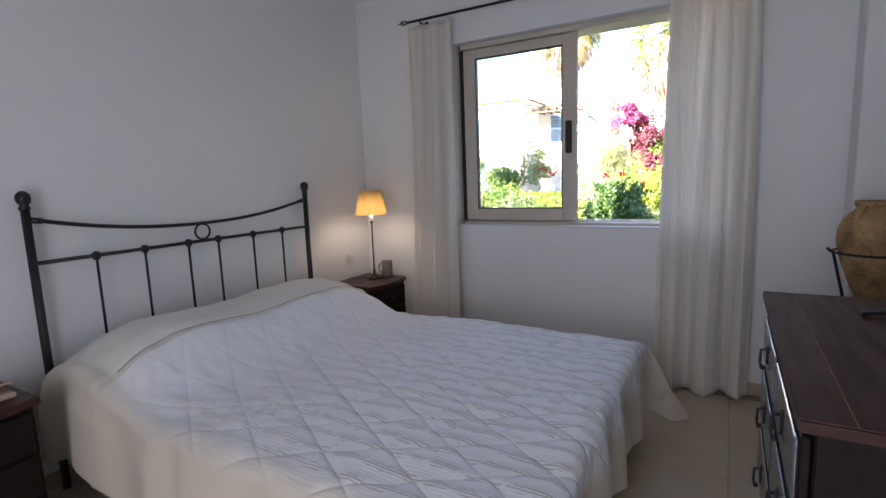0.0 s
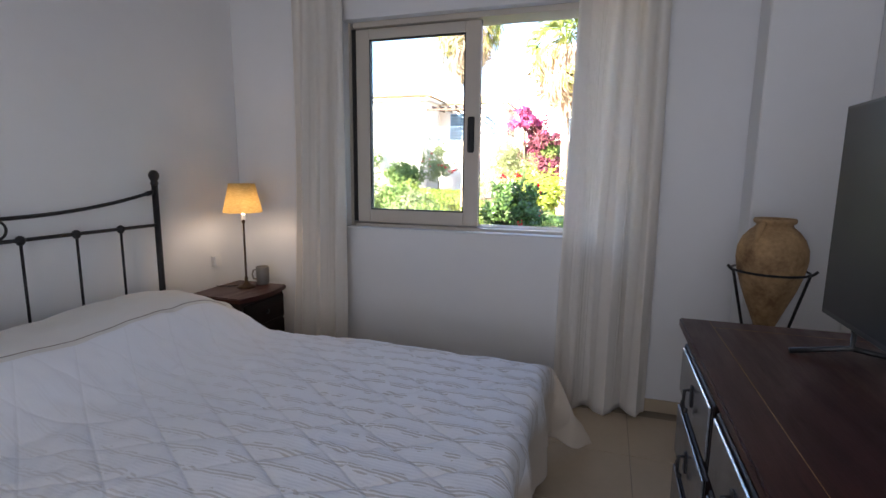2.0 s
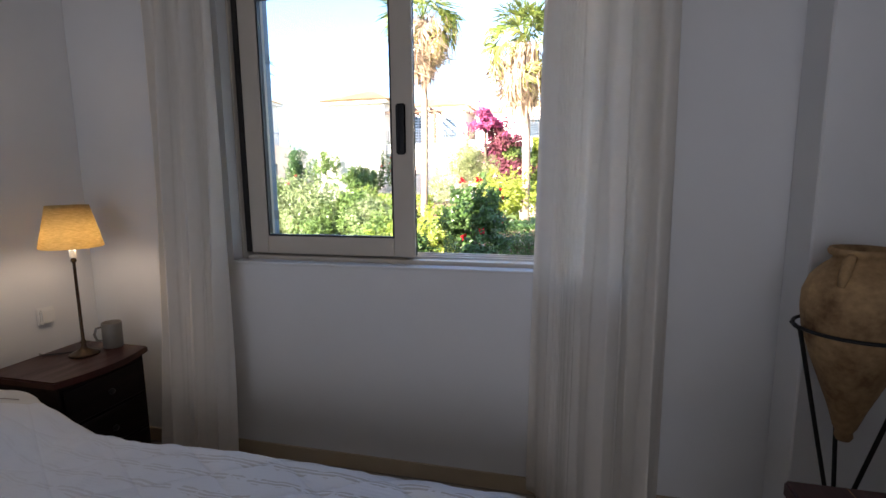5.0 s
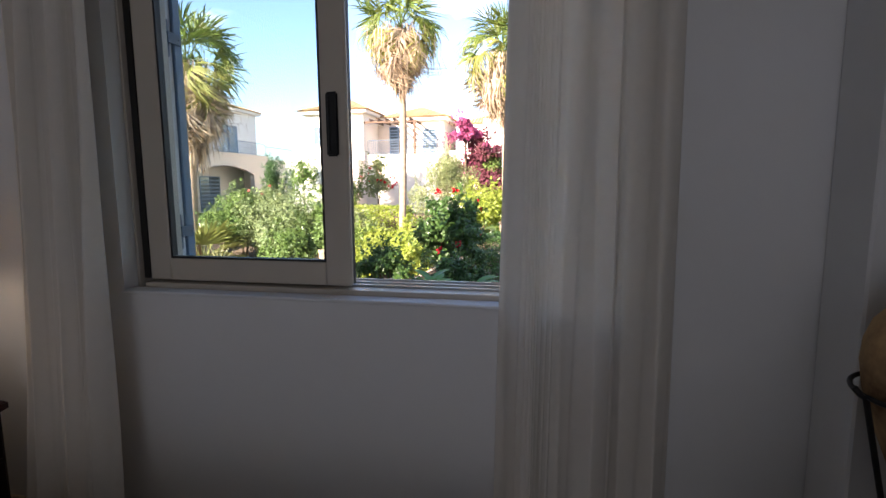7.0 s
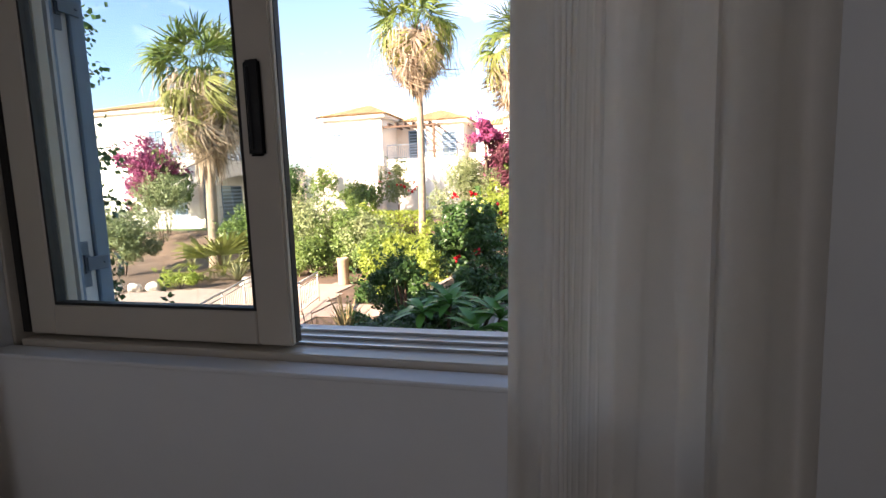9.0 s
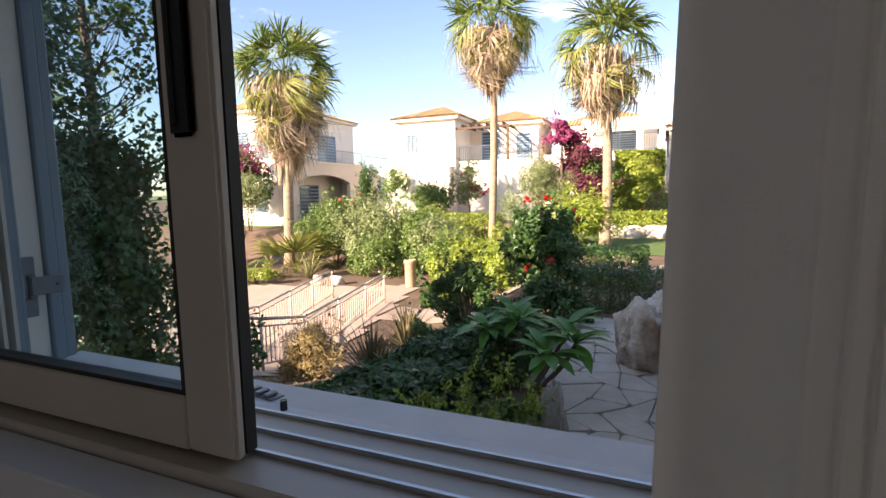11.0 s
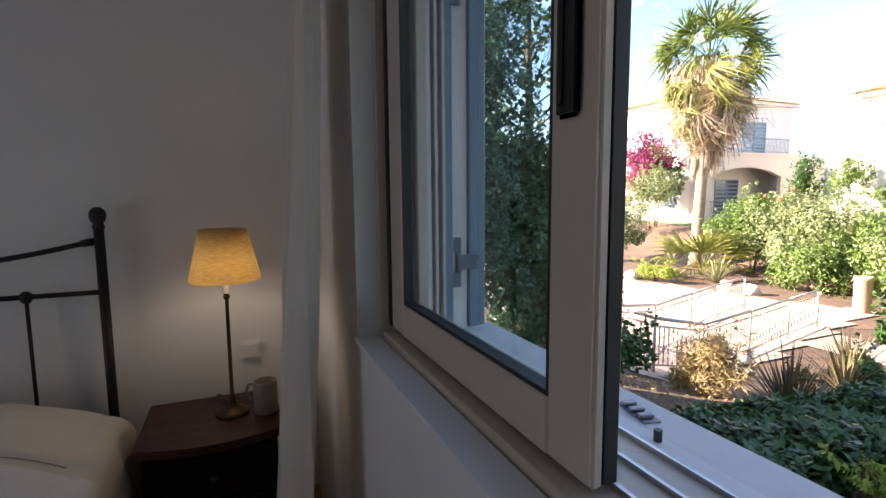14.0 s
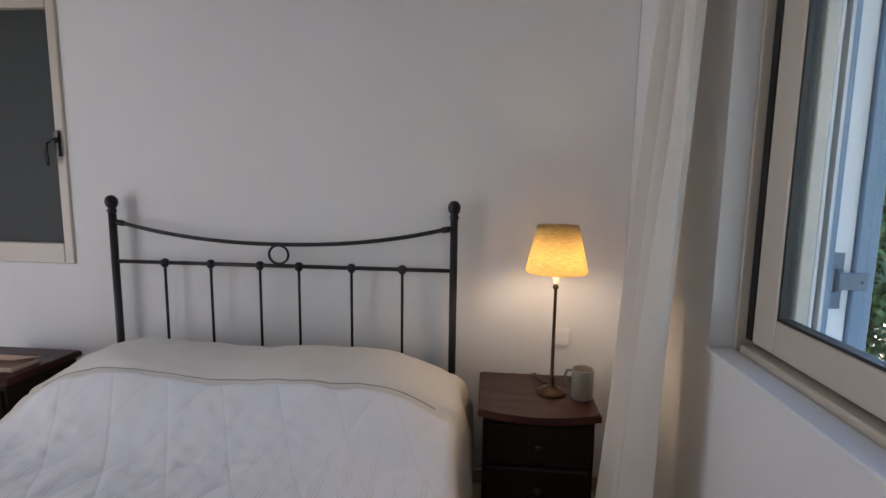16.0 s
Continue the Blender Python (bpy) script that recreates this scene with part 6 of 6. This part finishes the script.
bush("climbing_rose", -8.1, 28.2, -0.4, (0.9, 0.7, 2.1), 3300, (0.13, 0.07), "grey", "straggling climber with red flowers on the house wall", 71, 16, ("red", 26, 0.12))
bush("climber", -12.9, 27.9, -0.4, (0.9, 0.6, 2.2), 2600, (0.13, 0.07), "mid", "thin climber on the terrace wall", 72, 15)
bush("shrub", -15.4, 28.4, -0.4, (0.7, 0.7, 2.0), 4500, (0.14, 0.07), "dark", "tall dark shrub between the houses", 73, 14)

# ---- middle planting ----
for i, (x, y, rx, rz_, mt_, lab, fl) in enumerate((
        (-16.8, 16.4, 1.9, 1.5, "grey", "grey-green oleander at the court's edge", None),
        (-11.2, 18.6, 2.1, 1.75, "mid", "dense oleander with narrow leaves", None),
        (-9.0, 18.2, 1.9, 1.65, "grey", "oleander with a few pink flowers", ("pink", 14, 0.09)),
        (-6.9, 18.2, 1.8, 1.5, "mid", "dense green oleander by the court", None),
        (-5.1, 17.6, 1.6, 1.25, "grey", "sprawling grey-green shrub with narrow leaves", None),
        (-4.0, 15.2, 0.8, 0.75, "bright", "yellow-green broad shrub by the bollard", None),
        (-2.9, 16.2, 1.4, 1.0, "bright", "bright sunlit shrub behind the path", None),
        (-1.2, 15.8, 1.3, 0.85, "mid", "leafy green shrub growing behind the path", None),
        (-1.9, 10.4, 0.38, 0.55, "bright", "sparse leafy shrub at the slope's edge", None),
        (-2.6, 12.1, 0.4, 0.5, "bright", "light green shrub near the bollard", None),
        (3.75, 14.6, 1.0, 0.62, "dark", "low rounded dark shrub on the lawn's edge", None),
        (6.0, 15.5, 0.9, 0.9, "grey", "grey-green shrub with red flowers", ("red", 8, 0.07)),
        (-7.9, 16.9, 1.2, 0.8, "mid", "low green oleander at the bed's front", None),
        (-4.6, 16.3, 1.3, 1.0, "mid", "broad green shrub behind the bollard", None),
        (-2.0, 13.9, 0.9, 0.7, "bright", "light green shrub beside the path", None),
        (-3.6, 12.6, 0.35, 0.35, "dark", "dark green shrub on the slope", None),
        (-0.2, 18.2, 1.5, 1.0, "bright", "sunlit shrub under the fan palm", None),
        (-6.5, 20.5, 1.8, 1.1, "bright", "bright shrub above the low wall", None),
        (-1.0, 8.6, 0.35, 0.6, "dark", "leafy shrub beside the hibiscus", None),
        (-13.5, 21.0, 1.2, 0.5, "bright", "low sunlit shrub above the wall", None),
        (2.6, 28.2, 0.7, 0.9, "grey", "small flowering shrub by the arch", ("red", 10, 0.08)))):
    bush("shrub", x, y, hf(x, y) - 0.05, (rx, rx * 0.75, rz_), int(4600 * rx * rz_ + 1000), (0.13, 0.05), mt_, lab, 80 + i, 20, fl, lump=0.44)
bush("shrub", -11.7, 14.1, -1.9, (0.85, 0.45, 0.32), 1600, (0.09, 0.04), "bright", "low bright yellow-green border plant", 101, 8)
blades("agave", -10.4, 15.7, -1.9, 60, 1.3, 0.045, "agave", "pale striped strap-leaved plant", 102, 1.1)
blades("agave", -14.2, 17.6, -1.8, 40, 1.0, 0.04, "agave", "pale strap-leaved plant by the court", 103, 1.2)
hedge("hedge", -9.5, -4.6, 22.6, 23.8, -0.75, 0.35, 7000, (0.12, 0.06), "bright", "low bright green clipped hedge", 104)
hedge("hedge", 0.3, 6.6, 22.4, 23.8, -0.6, 0.45, 10000, (0.12, 0.06), "bright", "bright green clipped hedge before the stair", 105)
hedge("hedge", 6.0, 12, 20.0, 22, -0.6, 0.4, 7000, (0.12, 0.06), "mid", "green clipped hedge beyond the lawn", 106)


def low_palm(x, y, z, n, size, seed, label, mat="palmgreen"):
    rg = np.random.default_rng(seed)
    t = thing("dwarf_palm", (x, y, z), label, "palm")
    V, F, c0 = [], [], 0
    for i in range(n):
        az, el = 2 * math.pi * i * 0.618, rg.uniform(0.15, 1.2)
        v, f = fan(rg, size * rg.uniform(0.7, 1.1), 17, rg.uniform(0.1, 0.5), 2.4)
        R = np.array(Euler((0, 0, az)).to_matrix() @ Euler((0, -el, 0)).to_matrix())
        st = size * 0.8
        off = np.array([math.cos(az) * math.cos(el) * st, math.sin(az) * math.cos(el) * st, math.sin(el) * st])
        V.append(v @ R.T + off)
        F.append(f + c0)
        sd = np.array([-math.sin(az), math.cos(az), 0]) * 0.02
        V.append(np.array([-sd, sd, off + sd, off - sd]))
        F.append(np.array([[0, 1, 2, 3]]) + c0 + len(v))
        c0 += len(v) + 4
    rawnp("leaves", np.concatenate(V), np.concatenate(F), L[mat], t)


# ground cover and litter between the shrubs
rg_ = np.random.default_rng(200)
n_ = 9000
px_, py_ = rg_.uniform(-3.4, 2.4, n_), rg_.uniform(1.2, 9.5, n_)
ok_ = ~((px_ > 1.0) & (py_ < 8)) & ~((px_ < -2.6) & (py_ > 5.5))
px_, py_ = px_[ok_], py_[ok_]
pts_ = np.stack([px_, py_, np.array([hf(a, b) + 0.012 for a, b in zip(px_, py_)])], 1)
v_, f_ = leaves(pts_, np.tile([0, 0, 1.0], (len(pts_), 1)), 0.045, 0.022, rg_, 0.0)
tagged(rawnp("leaf_litter", v_, f_, L["dry"]), "scattered dry brown leaves on the garden soil", "leaf litter", kind="stuff")
for i, (x, y, r, mt_) in enumerate(((-0.55, 1.6, 0.3, "dark"), (-1.0, 2.3, 0.34, "dark"), (-2.3, 3.6, 0.32, "dark"), (1.45, 2.5, 0.2, "mid"), (0.95, 4.4, 0.26, "dark"), (-0.6, 5.6, 0.3, "dark"), (0.2, 6.2, 0.35, "dark"), (-1.2, 6.6, 0.35, "mid"), (-2.2, 7.3, 0.3, "dry"), (-0.9, 7.6, 0.4, "dark"), (1.35, 7.2, 0.25, "dark"))):
    bush("shrub", x, y, hf(x, y) - 0.03, (r, r * 0.9, r * 0.85), int(9000 * r * r) + 300, (0.06, 0.03), mt_, "low leafy shrub filling the garden bed", 210 + i, 9)

low_palm(-11.8, 16.6, -1.85, 24, 1.35, 111, "low young fan palm behind the court", "palmyellow")
low_palm(-1.2, 19.6, -0.8, 12, 0.9, 112, "low young fan palm beyond the path", "palmyellow")

# ---- floor tiles ----
tm = []
for var in range(3):
    b = boxes((-0.2235, 0.2235, -0.2235, 0.2235, -0.006, 0.0), bevel=0.0012)
    me = bpy.data.meshes.new("tile")
    b.to_mesh(me)
    b.free()
    me.materials.append(M["tile"])
    tm.append(me)
for i in range(8):
    for j in range(10):
        cx, cy = 2.70 - 0.225 + 0.45 * (i - 5), -0.54 + 0.225 - 0.45 * (j - 0)
        if cx > 3.5 or cx < 0.1 or cy > -0.1 or cy < -4.4:
            continue
        o = new("floor_tile", tm[(i + j) % 3])
        o.parent = floor
        o.matrix_basis = pose(cx, cy, 0)
